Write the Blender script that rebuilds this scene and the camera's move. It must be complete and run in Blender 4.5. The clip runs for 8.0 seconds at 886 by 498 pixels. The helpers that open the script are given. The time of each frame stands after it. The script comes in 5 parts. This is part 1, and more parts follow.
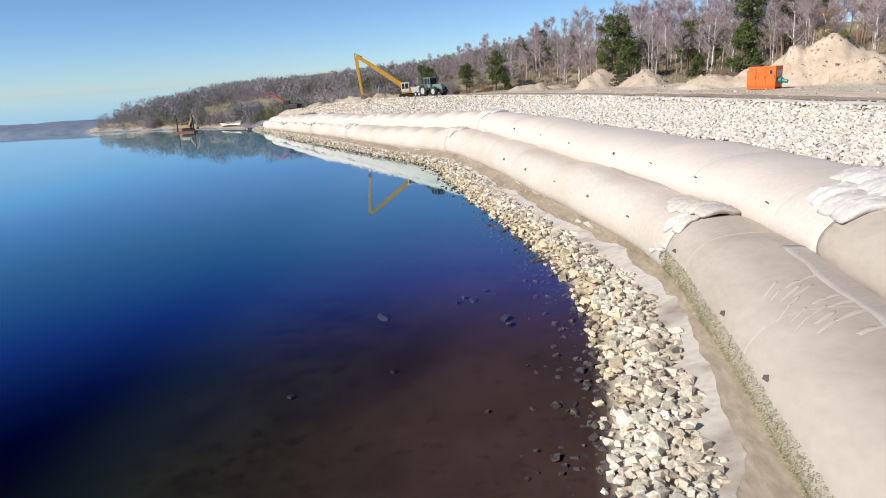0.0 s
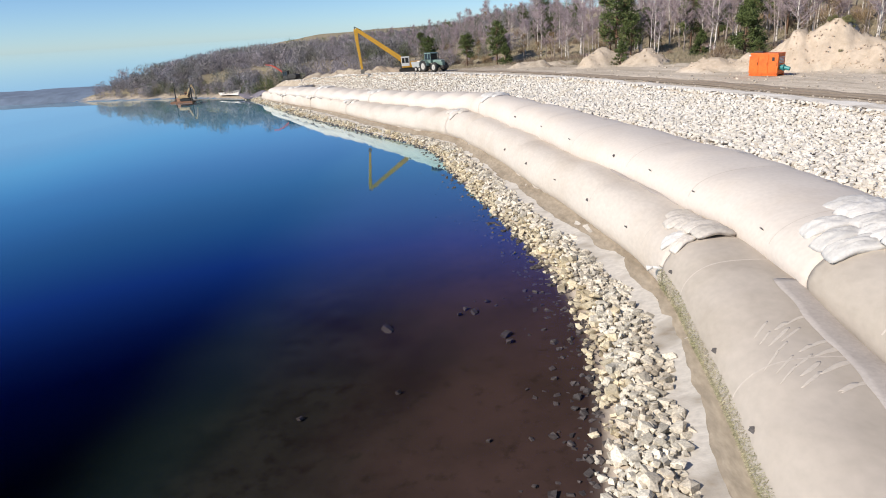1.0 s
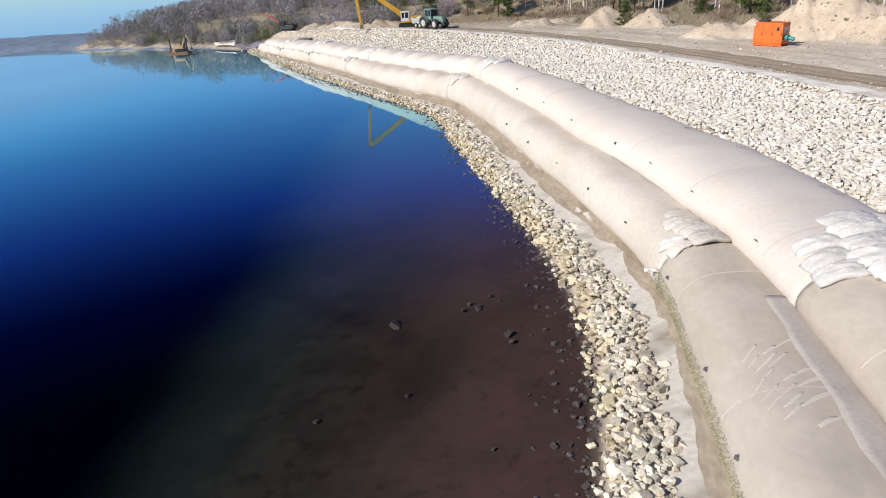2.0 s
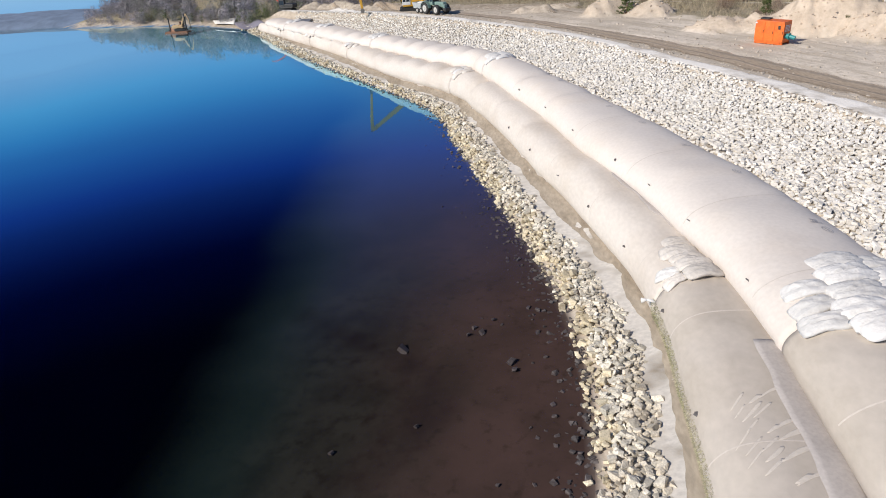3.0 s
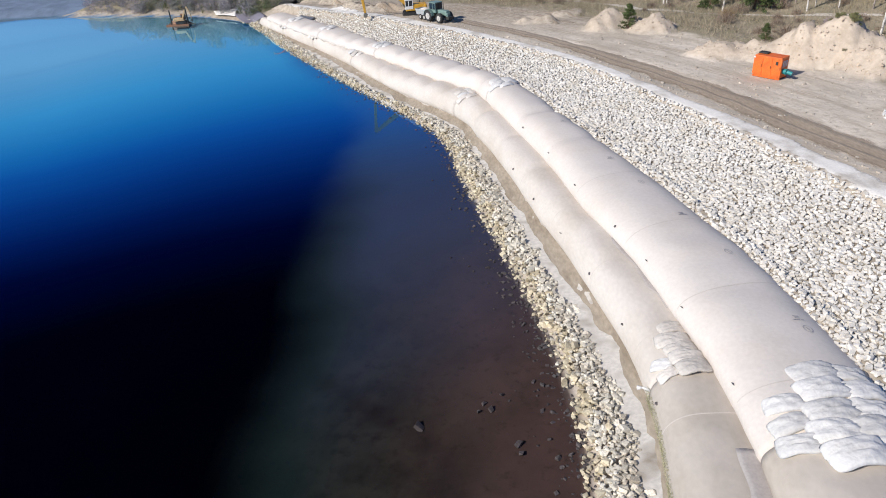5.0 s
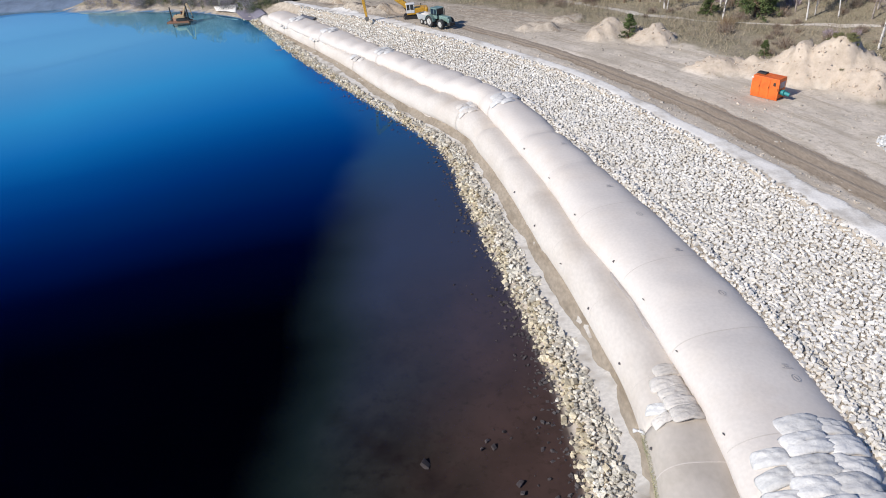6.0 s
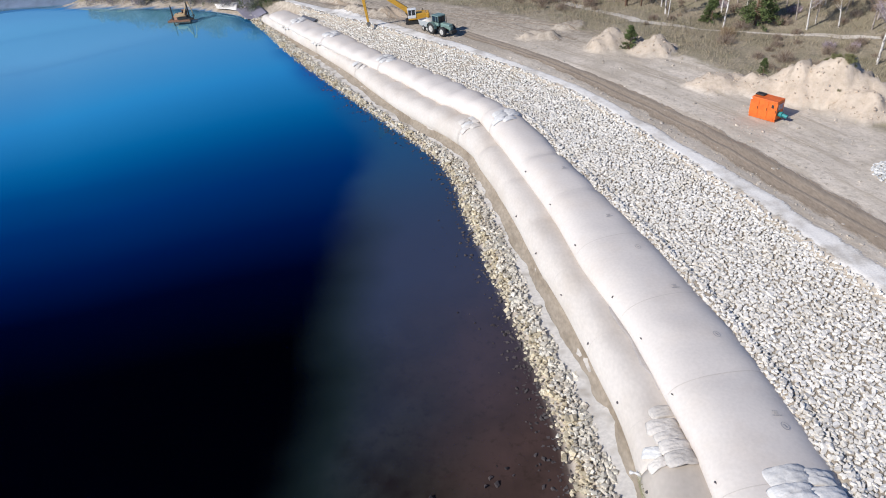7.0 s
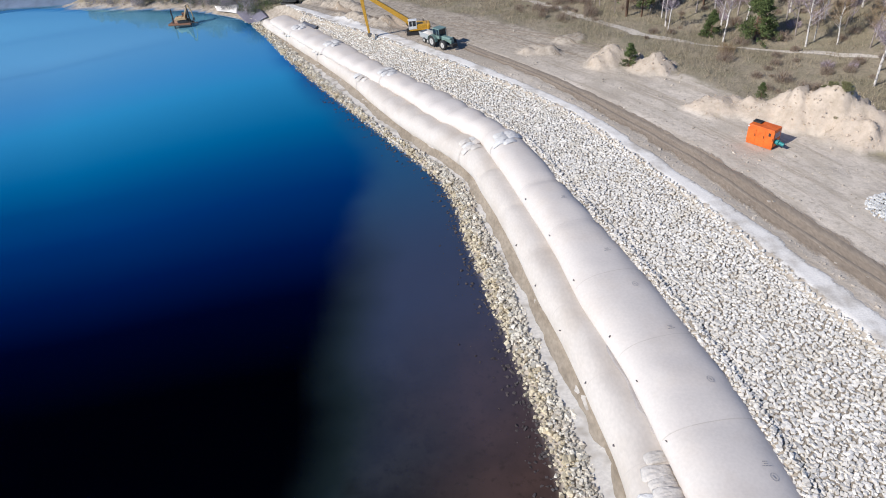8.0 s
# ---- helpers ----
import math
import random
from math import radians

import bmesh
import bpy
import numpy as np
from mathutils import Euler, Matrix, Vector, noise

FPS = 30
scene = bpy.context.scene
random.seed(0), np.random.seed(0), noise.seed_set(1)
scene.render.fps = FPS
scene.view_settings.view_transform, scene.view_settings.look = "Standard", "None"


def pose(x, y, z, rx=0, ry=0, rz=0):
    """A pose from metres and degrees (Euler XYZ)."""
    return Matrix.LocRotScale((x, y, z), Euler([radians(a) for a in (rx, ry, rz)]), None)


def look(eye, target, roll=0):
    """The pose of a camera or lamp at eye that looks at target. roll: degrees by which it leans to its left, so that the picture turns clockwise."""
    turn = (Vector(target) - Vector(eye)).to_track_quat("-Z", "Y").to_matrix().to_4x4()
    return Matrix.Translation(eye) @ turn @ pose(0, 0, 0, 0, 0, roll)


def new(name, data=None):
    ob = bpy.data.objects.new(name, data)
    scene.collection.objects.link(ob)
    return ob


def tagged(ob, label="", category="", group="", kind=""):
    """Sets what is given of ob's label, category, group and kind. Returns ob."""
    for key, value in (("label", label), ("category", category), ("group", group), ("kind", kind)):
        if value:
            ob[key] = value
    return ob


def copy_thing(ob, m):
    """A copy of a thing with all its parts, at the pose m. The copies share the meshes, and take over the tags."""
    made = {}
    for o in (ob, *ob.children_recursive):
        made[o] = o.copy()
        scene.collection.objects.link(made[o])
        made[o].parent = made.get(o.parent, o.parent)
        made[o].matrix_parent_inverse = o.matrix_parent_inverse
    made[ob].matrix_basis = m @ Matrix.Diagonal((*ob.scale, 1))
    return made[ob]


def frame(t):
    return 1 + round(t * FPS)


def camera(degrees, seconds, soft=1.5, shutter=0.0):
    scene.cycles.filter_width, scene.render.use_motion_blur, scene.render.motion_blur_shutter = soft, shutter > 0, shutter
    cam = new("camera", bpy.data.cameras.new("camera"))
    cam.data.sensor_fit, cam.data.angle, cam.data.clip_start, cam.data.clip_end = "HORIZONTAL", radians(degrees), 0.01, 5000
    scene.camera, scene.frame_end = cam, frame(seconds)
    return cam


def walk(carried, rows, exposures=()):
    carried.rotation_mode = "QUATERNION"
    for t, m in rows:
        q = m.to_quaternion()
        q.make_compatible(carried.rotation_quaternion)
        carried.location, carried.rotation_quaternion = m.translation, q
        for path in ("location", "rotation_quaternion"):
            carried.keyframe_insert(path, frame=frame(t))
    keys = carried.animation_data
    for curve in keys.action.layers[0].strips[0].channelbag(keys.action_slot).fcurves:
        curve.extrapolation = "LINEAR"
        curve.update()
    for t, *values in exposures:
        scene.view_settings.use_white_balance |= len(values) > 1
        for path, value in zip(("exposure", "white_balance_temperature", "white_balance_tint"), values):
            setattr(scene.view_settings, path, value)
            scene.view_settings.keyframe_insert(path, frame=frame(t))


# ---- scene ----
cam = camera(67.4, 8.0, 1.0)
PATH = [
    (0, (0.619, -1.964, 9.858), (0.46, -0.041, 9.333), -3.7),
    (0.5, (0.662, -1.956, 10.963), (0.501, -0.045, 10.395), -3.6),
    (1, (0.632, -1.939, 12.372), (0.471, -0.051, 11.733), -3.6),
    (1.5, (0.505, -1.966, 13.736), (0.347, -0.11, 13.008), -3.4),
    (3, (0.408, -1.803, 18.632), (0.243, -0.024, 17.732), -3.9),
    (3.5, (0.369, -1.713, 20.31), (0.203, 0.052, 19.384), -4.1),
    (4, (0.258, -1.618, 22.275), (0.091, 0.129, 21.317), -4.1),
    (4.5, (0.217, -1.262, 24.007), (0.049, 0.472, 23.023), -4.3),
    (6, (0.136, -0.096, 29.903), (-0.034, 1.588, 28.837), -4.6),
    (6.5, (0.132, 0.372, 31.9), (-0.04, 2.037, 30.805), -4.8),
    (7, (0.155, 0.988, 34.117), (-0.02, 2.635, 32.995), -5.0),
    (7.5, (0.198, 1.666, 36.161), (0.021, 3.297, 35.017), -5.2),
    (8, (0.23, 2.43, 38.177), (0.054, 4.047, 37.014), -5.1),
]
walk(cam, [(t, look(eye, target, roll)) for t, eye, target, roll in PATH], [(0, 0.54, 6600, 10), (3.5, 0.48, 6300, 10), (8, 0.47, 5950, 10)])

# ---------------------------------------------------------------- world, sun
SUN_EL, SUN_AZ = 35.0, math.degrees(math.atan2(-0.56, -0.83))   # the sun stands low over the lake
world = bpy.data.worlds.new("sky")
scene.world = world
world.use_nodes = True
wn = world.node_tree
sky = wn.nodes.new("ShaderNodeTexSky")
sky.sky_type = "NISHITA"
sky.sun_disc = False
sky.sun_elevation = radians(SUN_EL)
sky.sun_rotation = radians(90 - SUN_AZ)
sky.altitude = 1500
sky.air_density, sky.dust_density, sky.ozone_density = 0.8, 0.3, 3.6
haze = wn.nodes.new("ShaderNodeMix")
haze.data_type, haze.blend_type = "RGBA", "MULTIPLY"
haze.inputs["Factor"].default_value = 1.0
haze.inputs["B"].default_value = (0.68, 0.81, 0.94, 1)
wn.links.new(sky.outputs["Color"], haze.inputs["A"])
wn.links.new(haze.outputs["Result"], wn.nodes["Background"].inputs["Color"])
wn.nodes["Background"].inputs["Strength"].default_value = 0.093
sun = new("sun", bpy.data.lights.new("sun", "SUN"))
sun.data.energy, sun.data.angle, sun.data.color = 3.6, radians(0.5), (1.0, 0.91, 0.79)
sun_dir = Vector((math.cos(radians(SUN_AZ)) * math.cos(radians(SUN_EL)), math.sin(radians(SUN_AZ)) * math.cos(radians(SUN_EL)), math.sin(radians(SUN_EL))))
sun.matrix_world = look(sun_dir * 300, (0, 0, 0))

# ---------------------------------------------------------------- materials


def mat(name, base, rough=0.8, metal=0.0, var=0.25, scale=2.0, fine=30.0, bump=0.2, dist=0.02, second=None, random_by="", spec=0.5, second_at=(0.45, 0.7), aniso=(1, 1, 1), ragged=0.0):
    """A node material: base colour varied at two scales, with an optional second colour in patches and fine relief."""
    m = bpy.data.materials.new(name)
    m.use_nodes = True
    nt = m.node_tree
    n, l = nt.nodes, nt.links
    b = n["Principled BSDF"]
    b.inputs["Roughness"].default_value = rough
    b.inputs["Metallic"].default_value = metal
    b.inputs["Specular IOR Level"].default_value = spec
    co = n.new("ShaderNodeTexCoord")
    mp = n.new("ShaderNodeMapping")
    mp.inputs["Scale"].default_value = aniso
    geo = n.new("ShaderNodeNewGeometry")
    l.new(geo.outputs["Position"] if random_by != "object_space" else co.outputs["Object"], mp.inputs["Vector"])
    big = n.new("ShaderNodeTexNoise")
    big.inputs["Scale"].default_value, big.inputs["Detail"].default_value, big.inputs["Roughness"].default_value = 1 / scale, 6, 0.62
    small = n.new("ShaderNodeTexNoise")
    small.inputs["Scale"].default_value, small.inputs["Detail"].default_value = fine, 4
    for t in (big, small):
        l.new(mp.outputs["Vector"], t.inputs["Vector"])
    col = n.new("ShaderNodeMix")
    col.data_type = "RGBA"
    col.inputs["A"].default_value = (*base, 1)
    col.inputs["B"].default_value = (*(second or tuple(c * (1 - var) for c in base)), 1)
    ramp = n.new("ShaderNodeMapRange")
    ramp.inputs["From Min"].default_value, ramp.inputs["From Max"].default_value = second_at
    l.new(big.outputs["Fac"], ramp.inputs["Value"])
    l.new(ramp.outputs["Result"], col.inputs["Factor"])
    val = n.new("ShaderNodeHueSaturation")
    mul = n.new("ShaderNodeMapRange")
    mul.inputs["From Min"].default_value, mul.inputs["From Max"].default_value = 0.3, 0.7
    mul.inputs["To Min"].default_value, mul.inputs["To Max"].default_value = 1 - var, 1 + var * 0.6
    l.new(small.outputs["Fac"], mul.inputs["Value"])
    l.new(col.outputs["Result"], val.inputs["Color"])
    if random_by in ("island", "object"):
        src = geo.outputs["Random Per Island"] if random_by == "island" else n.new("ShaderNodeObjectInfo").outputs["Random"]
        mr = n.new("ShaderNodeMapRange")
        mr.inputs["To Min"].default_value, mr.inputs["To Max"].default_value = 1 - 1.3 * var, 1 + 0.7 * var
        l.new(src, mr.inputs["Value"])
        mm = n.new("ShaderNodeMath")
        mm.operation = "MULTIPLY"
        l.new(mr.outputs["Result"], mm.inputs[0])
        l.new(mul.outputs["Result"], mm.inputs[1])
        l.new(mm.outputs["Value"], val.inputs["Value"])
    else:
        l.new(mul.outputs["Result"], val.inputs["Value"])
    l.new(val.outputs["Color"], b.inputs["Base Color"])
    bp = n.new("ShaderNodeBump")
    bp.inputs["Strength"].default_value, bp.inputs["Distance"].default_value = bump, dist
    l.new(small.outputs["Fac"], bp.inputs["Height"])
    l.new(bp.outputs["Normal"], b.inputs["Normal"])
    if ragged:
        edge = n.new("ShaderNodeAttribute")
        edge.attribute_name = "edge"
        torn = n.new("ShaderNodeTexNoise")
        torn.inputs["Scale"].default_value, torn.inputs["Detail"].default_value, torn.inputs["Roughness"].default_value = 0.9, 6, 0.68
        l.new(mp.outputs["Vector"], torn.inputs["Vector"])
        both = n.new("ShaderNodeMath")
        both.operation = "MULTIPLY_ADD"
        both.inputs[1].default_value = ragged
        l.new(torn.outputs["Fac"], both.inputs[0])
        l.new(edge.outputs["Fac"], both.inputs[2])
        cut = n.new("ShaderNodeMapRange")
        cut.interpolation_type = "SMOOTHSTEP"
        cut.inputs["From Min"].default_value, cut.inputs["From Max"].default_value = 0.5 * ragged + 0.08, 0.5 * ragged + 0.42
        l.new(both.outputs["Value"], cut.inputs["Value"])
        l.new(cut.outputs["Result"], b.inputs["Alpha"])
    return m


M_TUBE_LOW = mat("weathered geotextile", (0.59, 0.535, 0.475), 0.85, var=0.06, scale=3.5, fine=5, bump=0.2, dist=0.03, second=(0.52, 0.455, 0.385), spec=0.2, second_at=(0.45, 0.74), aniso=(1, 0.6, 1))
M_TUBE = mat("geotextile", (0.625, 0.57, 0.515), 0.85, var=0.05, scale=4, fine=5, bump=0.2, dist=0.03, second=(0.60, 0.53, 0.46), spec=0.2, second_at=(0.47, 0.75))
M_TUBE_OLD = mat("stained geotextile", (0.485, 0.43, 0.37), 0.85, var=0.06, scale=3.6, fine=4, bump=0.2, dist=0.03, second=(0.385, 0.335, 0.275), spec=0.2, second_at=(0.46, 0.74), aniso=(0.8, 0.6, 1))
M_APRON = mat("old geotextile", (0.58, 0.545, 0.495), 0.9, var=0.16, scale=1.6, fine=5, bump=0.45, dist=0.05, second=(0.29, 0.25, 0.20), spec=0.2, second_at=(0.50, 0.68), aniso=(0.75, 0.95, 1))
M_SLOPE = mat("white limestone", (0.74, 0.70, 0.635), 0.85, var=0.13, scale=1.6, fine=14, bump=0.6, dist=0.03, second=(0.65, 0.595, 0.505), random_by="island", spec=0.25)
M_SLOPE_ONE = mat("white limestone block", (0.74, 0.70, 0.635), 0.85, var=0.13, scale=1.6, fine=14, bump=0.6, dist=0.03, second=(0.65, 0.595, 0.505), random_by="object", spec=0.25)
M_OCHRE = mat("ochre limestone", (0.67, 0.585, 0.42), 0.85, var=0.25, scale=1.2, fine=14, bump=0.6, dist=0.03, second=(0.46, 0.37, 0.23), random_by="island", spec=0.25)
M_ROCK = mat("limestone", (0.70, 0.65, 0.545), 0.85, var=0.3, scale=1.2, fine=14, bump=0.6, dist=0.03, second=(0.58, 0.50, 0.39), random_by="island", spec=0.25)
M_ROCK_ONE = mat("limestone block", (0.70, 0.65, 0.545), 0.85, var=0.3, scale=1.2, fine=14, bump=0.6, dist=0.03, second=(0.58, 0.50, 0.39), random_by="object", spec=0.25)
M_WET_ROCK = mat("wet stone", (0.105, 0.088, 0.082), 0.8, var=0.3, scale=1.2, fine=14, bump=0.5, random_by="island")
M_STRIP = mat("white geotextile", (0.82, 0.775, 0.705), 0.9, var=0.1, scale=2.5, fine=7, bump=0.5, dist=0.05, second=(0.58, 0.53, 0.46), spec=0.2, second_at=(0.45, 0.62), ragged=1.6)
M_CLOTH = mat("white cloth", (0.80, 0.755, 0.69), 0.9, var=0.1, scale=2.5, fine=7, bump=0.5, dist=0.05, second=(0.58, 0.53, 0.46), spec=0.2, second_at=(0.45, 0.62))
M_ROAD = mat("packed mud", (0.41, 0.325, 0.235), 0.85, var=0.22, scale=4, fine=5, bump=0.35, dist=0.06, second=(0.32, 0.25, 0.18), spec=0.3, aniso=(1.2, 0.35, 1), ragged=0.9)
M_SAND = mat("sand heap", (0.56, 0.465, 0.365), 0.95, var=0.14, scale=2.2, fine=4, bump=0.8, dist=0.12, second=(0.42, 0.33, 0.24), spec=0.15)
M_BAG = mat("white sandbag", (0.65, 0.63, 0.60), 0.8, var=0.1, scale=0.7, fine=7, bump=0.9, dist=0.03, random_by="object", spec=0.3)
M_BAG_OLD = mat("worn beige sandbag", (0.63, 0.58, 0.52), 0.85, var=0.1, scale=0.7, fine=7, bump=0.9, dist=0.03, random_by="object", spec=0.2)
M_YELLOW = mat("yellow paint", (0.62, 0.33, 0.03), 0.45, var=0.15, scale=1.5, fine=6, bump=0.1)
M_WHITE = mat("white paint", (0.72, 0.71, 0.68), 0.45, var=0.1, scale=1.0, fine=6, bump=0.05)
M_ORANGE = mat("orange paint", (0.80, 0.16, 0.02), 0.5, var=0.12, scale=0.8, fine=6, bump=0.1, second=(0.58, 0.11, 0.015))
M_RED = mat("red paint", (0.48, 0.06, 0.03), 0.5, var=0.2)
M_GREEN = mat("dusty green paint", (0.18, 0.26, 0.225), 0.4, var=0.2)
M_TEAL = mat("teal paint", (0.03, 0.26, 0.26), 0.45, var=0.15)
M_GREY = mat("galvanised grey", (0.42, 0.43, 0.42), 0.5, var=0.2, metal=0.2)
M_DARK = mat("dark steel", (0.035, 0.033, 0.03), 0.6, var=0.3)
M_STEEL = mat("worn steel", (0.22, 0.20, 0.17), 0.6, var=0.3, metal=0.3)
M_RUBBER = mat("rubber", (0.035, 0.034, 0.033), 0.85, var=0.25)
M_RIM = mat("pale rim", (0.48, 0.46, 0.42), 0.6, var=0.15)
M_INK = mat("printed ink", (0.16, 0.15, 0.15), 0.9, var=0.3, scale=0.2, fine=20)
M_PRINT = mat("faded print", (0.36, 0.345, 0.345), 0.9, var=0.25, scale=0.2, fine=20)
M_TARP = mat("dark liner", (0.11, 0.115, 0.135), 0.6, var=0.2, scale=2, fine=4, bump=0.4, dist=0.04)
M_MESH = mat("purple liner", (0.20, 0.185, 0.22), 0.8, var=0.2, scale=2, fine=4, bump=0.4, dist=0.05)
M_DULLBARK = mat("dull bark", (0.42, 0.36, 0.32), 0.9, var=0.3, scale=0.8, fine=9, bump=0.3, second=(0.20, 0.16, 0.13))
M_BARK = mat("birch bark", (0.72, 0.67, 0.61), 0.85, var=0.3, scale=0.5, fine=9, bump=0.3, second=(0.16, 0.13, 0.11), second_at=(0.52, 0.62))
M_PINEBARK = mat("pine bark", (0.20, 0.12, 0.075), 0.9, var=0.3, scale=0.5, fine=9, bump=0.4)
M_TWIG = mat("bare twigs", (0.52, 0.42, 0.445), 0.9, var=0.3, scale=6, fine=3, bump=0, random_by="island")
M_TWIG_WARM = mat("ochre twigs", (0.38, 0.27, 0.15), 0.9, var=0.3, scale=6, fine=3, bump=0, random_by="island")
M_NEEDLE = mat("pine needles", (0.14, 0.18, 0.065), 0.8, var=0.35, scale=3, fine=3, bump=0, random_by="island", spec=0.2)
M_BUSH = mat("dry brush", (0.36, 0.28, 0.21), 0.9, var=0.3, scale=5, fine=3, bump=0, random_by="island")
M_GRASS = mat("dry grass", (0.40, 0.335, 0.235), 0.9, var=0.3, scale=5, fine=3, bump=0, second=(0.30, 0.275, 0.17), random_by="island")
# Blue haze of distance is painted into the far shore's colour.
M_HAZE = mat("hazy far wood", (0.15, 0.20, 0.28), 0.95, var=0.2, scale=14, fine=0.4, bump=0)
# Bare twig colour with a pale bluish haze mixed in.
M_FARWOOD = mat("hazed bare wood", (0.37, 0.335, 0.36), 0.95, var=0.3, scale=9, fine=1.0, bump=0, second=(0.16, 0.18, 0.10), random_by="island")
M_WINDOW = mat("cab glass", (0.02, 0.025, 0.03), 0.08, var=0.1, bump=0)


def ground_material():
    """Sand, mud, dry grass and lake bed, laid out by the masks stored on the ground."""
    m = bpy.data.materials.new("ground")
    m.use_nodes = True
    n, l = m.node_tree.nodes, m.node_tree.links
    b = n["Principled BSDF"]
    b.inputs["Roughness"].default_value = 0.95
    b.inputs["Specular IOR Level"].default_value = 0.0
    geo = n.new("ShaderNodeNewGeometry")

    def nz(scale, detail=6):
        t = n.new("ShaderNodeTexNoise")
        t.inputs["Scale"].default_value, t.inputs["Detail"].default_value, t.inputs["Roughness"].default_value = scale, detail, 0.6
        l.new(geo.outputs["Position"], t.inputs["Vector"])
        return t.outputs["Fac"]

    def ramp(src, lo, hi):
        r = n.new("ShaderNodeMapRange")
        r.inputs["From Min"].default_value, r.inputs["From Max"].default_value = lo, hi
        l.new(src, r.inputs["Value"])
        return r.outputs["Result"]

    def mix(f, a, c):
        x = n.new("ShaderNodeMix")
        x.data_type = "RGBA"
        l.new(f, x.inputs["Factor"])
        for s, v in (("A", a), ("B", c)):
            if isinstance(v, tuple):
                x.inputs[s].default_value = (*v, 1)
            else:
                l.new(v, x.inputs[s])
        return x.outputs["Result"]

    def mask(name):
        a = n.new("ShaderNodeAttribute")
        a.attribute_name = name
        return a.outputs["Fac"]

    def plus(a, c, k):
        x = n.new("ShaderNodeMath")
        x.operation = "MULTIPLY_ADD"
        l.new(c, x.inputs[0])
        x.inputs[1].default_value = k
        l.new(a, x.inputs[2])
        return x.outputs["Value"]

    sand = mix(ramp(nz(0.35), 0.4, 0.65), (0.65, 0.57, 0.475), (0.54, 0.475, 0.39))
    sand = mix(ramp(nz(2.2), 0.5, 0.72), sand, (0.45, 0.39, 0.315))
    grass = mix(ramp(nz(0.22), 0.4, 0.62), (0.37, 0.315, 0.23), (0.28, 0.25, 0.165))
    grass = mix(ramp(nz(3.0), 0.48, 0.7), grass, (0.24, 0.20, 0.145))
    bed = mix(ramp(nz(0.3), 0.4, 0.68), (0.088, 0.056, 0.046), (0.062, 0.041, 0.033))
    bed = mix(ramp(nz(1.8), 0.55, 0.75), bed, (0.047, 0.032, 0.024))
    olive = mix(ramp(nz(0.4), 0.42, 0.66), (0.031, 0.030, 0.024), (0.018, 0.017, 0.014))
    # Bed darkens outwards, standing for daylight lost in deeper water.
    bed = mix(mask("mid"), bed, mix(ramp(nz(1.4), 0.5, 0.72), olive, (0.015, 0.013, 0.011)))
    # Both masks: bluish reflection on the far shallows, painted into the bed colour.
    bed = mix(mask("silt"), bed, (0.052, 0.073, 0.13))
    bed = mix(mask("shelf_sheen"), bed, (0.02, 0.15, 0.32))
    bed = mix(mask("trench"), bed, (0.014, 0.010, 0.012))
    # Reflected sky and water blue over the deep, painted on the bed by distance.
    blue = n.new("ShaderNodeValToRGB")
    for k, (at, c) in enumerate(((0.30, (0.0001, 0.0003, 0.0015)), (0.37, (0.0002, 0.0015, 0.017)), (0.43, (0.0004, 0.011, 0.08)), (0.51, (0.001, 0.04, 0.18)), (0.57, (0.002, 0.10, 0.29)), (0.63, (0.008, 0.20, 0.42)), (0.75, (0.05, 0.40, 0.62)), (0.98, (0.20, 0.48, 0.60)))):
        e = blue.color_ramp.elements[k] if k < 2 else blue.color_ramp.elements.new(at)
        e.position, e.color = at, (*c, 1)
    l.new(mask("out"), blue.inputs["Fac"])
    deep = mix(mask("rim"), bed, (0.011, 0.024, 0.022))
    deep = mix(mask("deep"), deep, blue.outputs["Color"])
    apart = n.new("ShaderNodeSeparateXYZ")
    l.new(geo.outputs["Position"], apart.inputs["Vector"])
    along = n.new("ShaderNodeCombineXYZ")
    l.new(mask("lane"), along.inputs["X"])
    tenth = n.new("ShaderNodeMath")
    tenth.operation = "MULTIPLY"
    tenth.inputs[1].default_value = 0.09
    l.new(apart.outputs["Y"], tenth.inputs[0])
    l.new(tenth.outputs["Value"], along.inputs["Y"])
    streak = n.new("ShaderNodeTexNoise")
    streak.inputs["Scale"].default_value, streak.inputs["Detail"].default_value, streak.inputs["Roughness"].default_value = 0.8, 5, 0.65
    l.new(along.outputs["Vector"], streak.inputs["Vector"])
    sand = mix(ramp(streak.outputs["Fac"], 0.50, 0.66), sand, (0.42, 0.355, 0.275))
    sand = mix(ramp(nz(0.11, 4), 0.48, 0.66), sand, (0.47, 0.405, 0.325))
    sand = mix(mask("heap"), sand, mix(ramp(nz(1.1), 0.42, 0.66), (0.57, 0.475, 0.375), (0.45, 0.37, 0.285)))
    sand = mix(mask("mud"), sand, mix(ramp(nz(1.7, 8), 0.46, 0.6), mix(ramp(nz(0.5), 0.42, 0.62), (0.50, 0.43, 0.34), (0.40, 0.34, 0.265)), (0.29, 0.24, 0.185)))
    c = mix(ramp(plus(mask("grass"), nz(0.5), 0.5), 0.55, 0.85), sand, grass)
    # Ground beneath the slope stones painted darker for the shade in their gaps.
    c = mix(mask("under"), c, (0.32, 0.28, 0.23))
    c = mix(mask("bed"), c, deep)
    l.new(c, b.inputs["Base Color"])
    bp = n.new("ShaderNodeBump")
    dry = n.new("ShaderNodeMapRange")
    dry.inputs["To Min"].default_value, dry.inputs["To Max"].default_value = 0.42, 0.05
    l.new(mask("bed"), dry.inputs["Value"])
    l.new(dry.outputs["Result"], bp.inputs["Strength"])
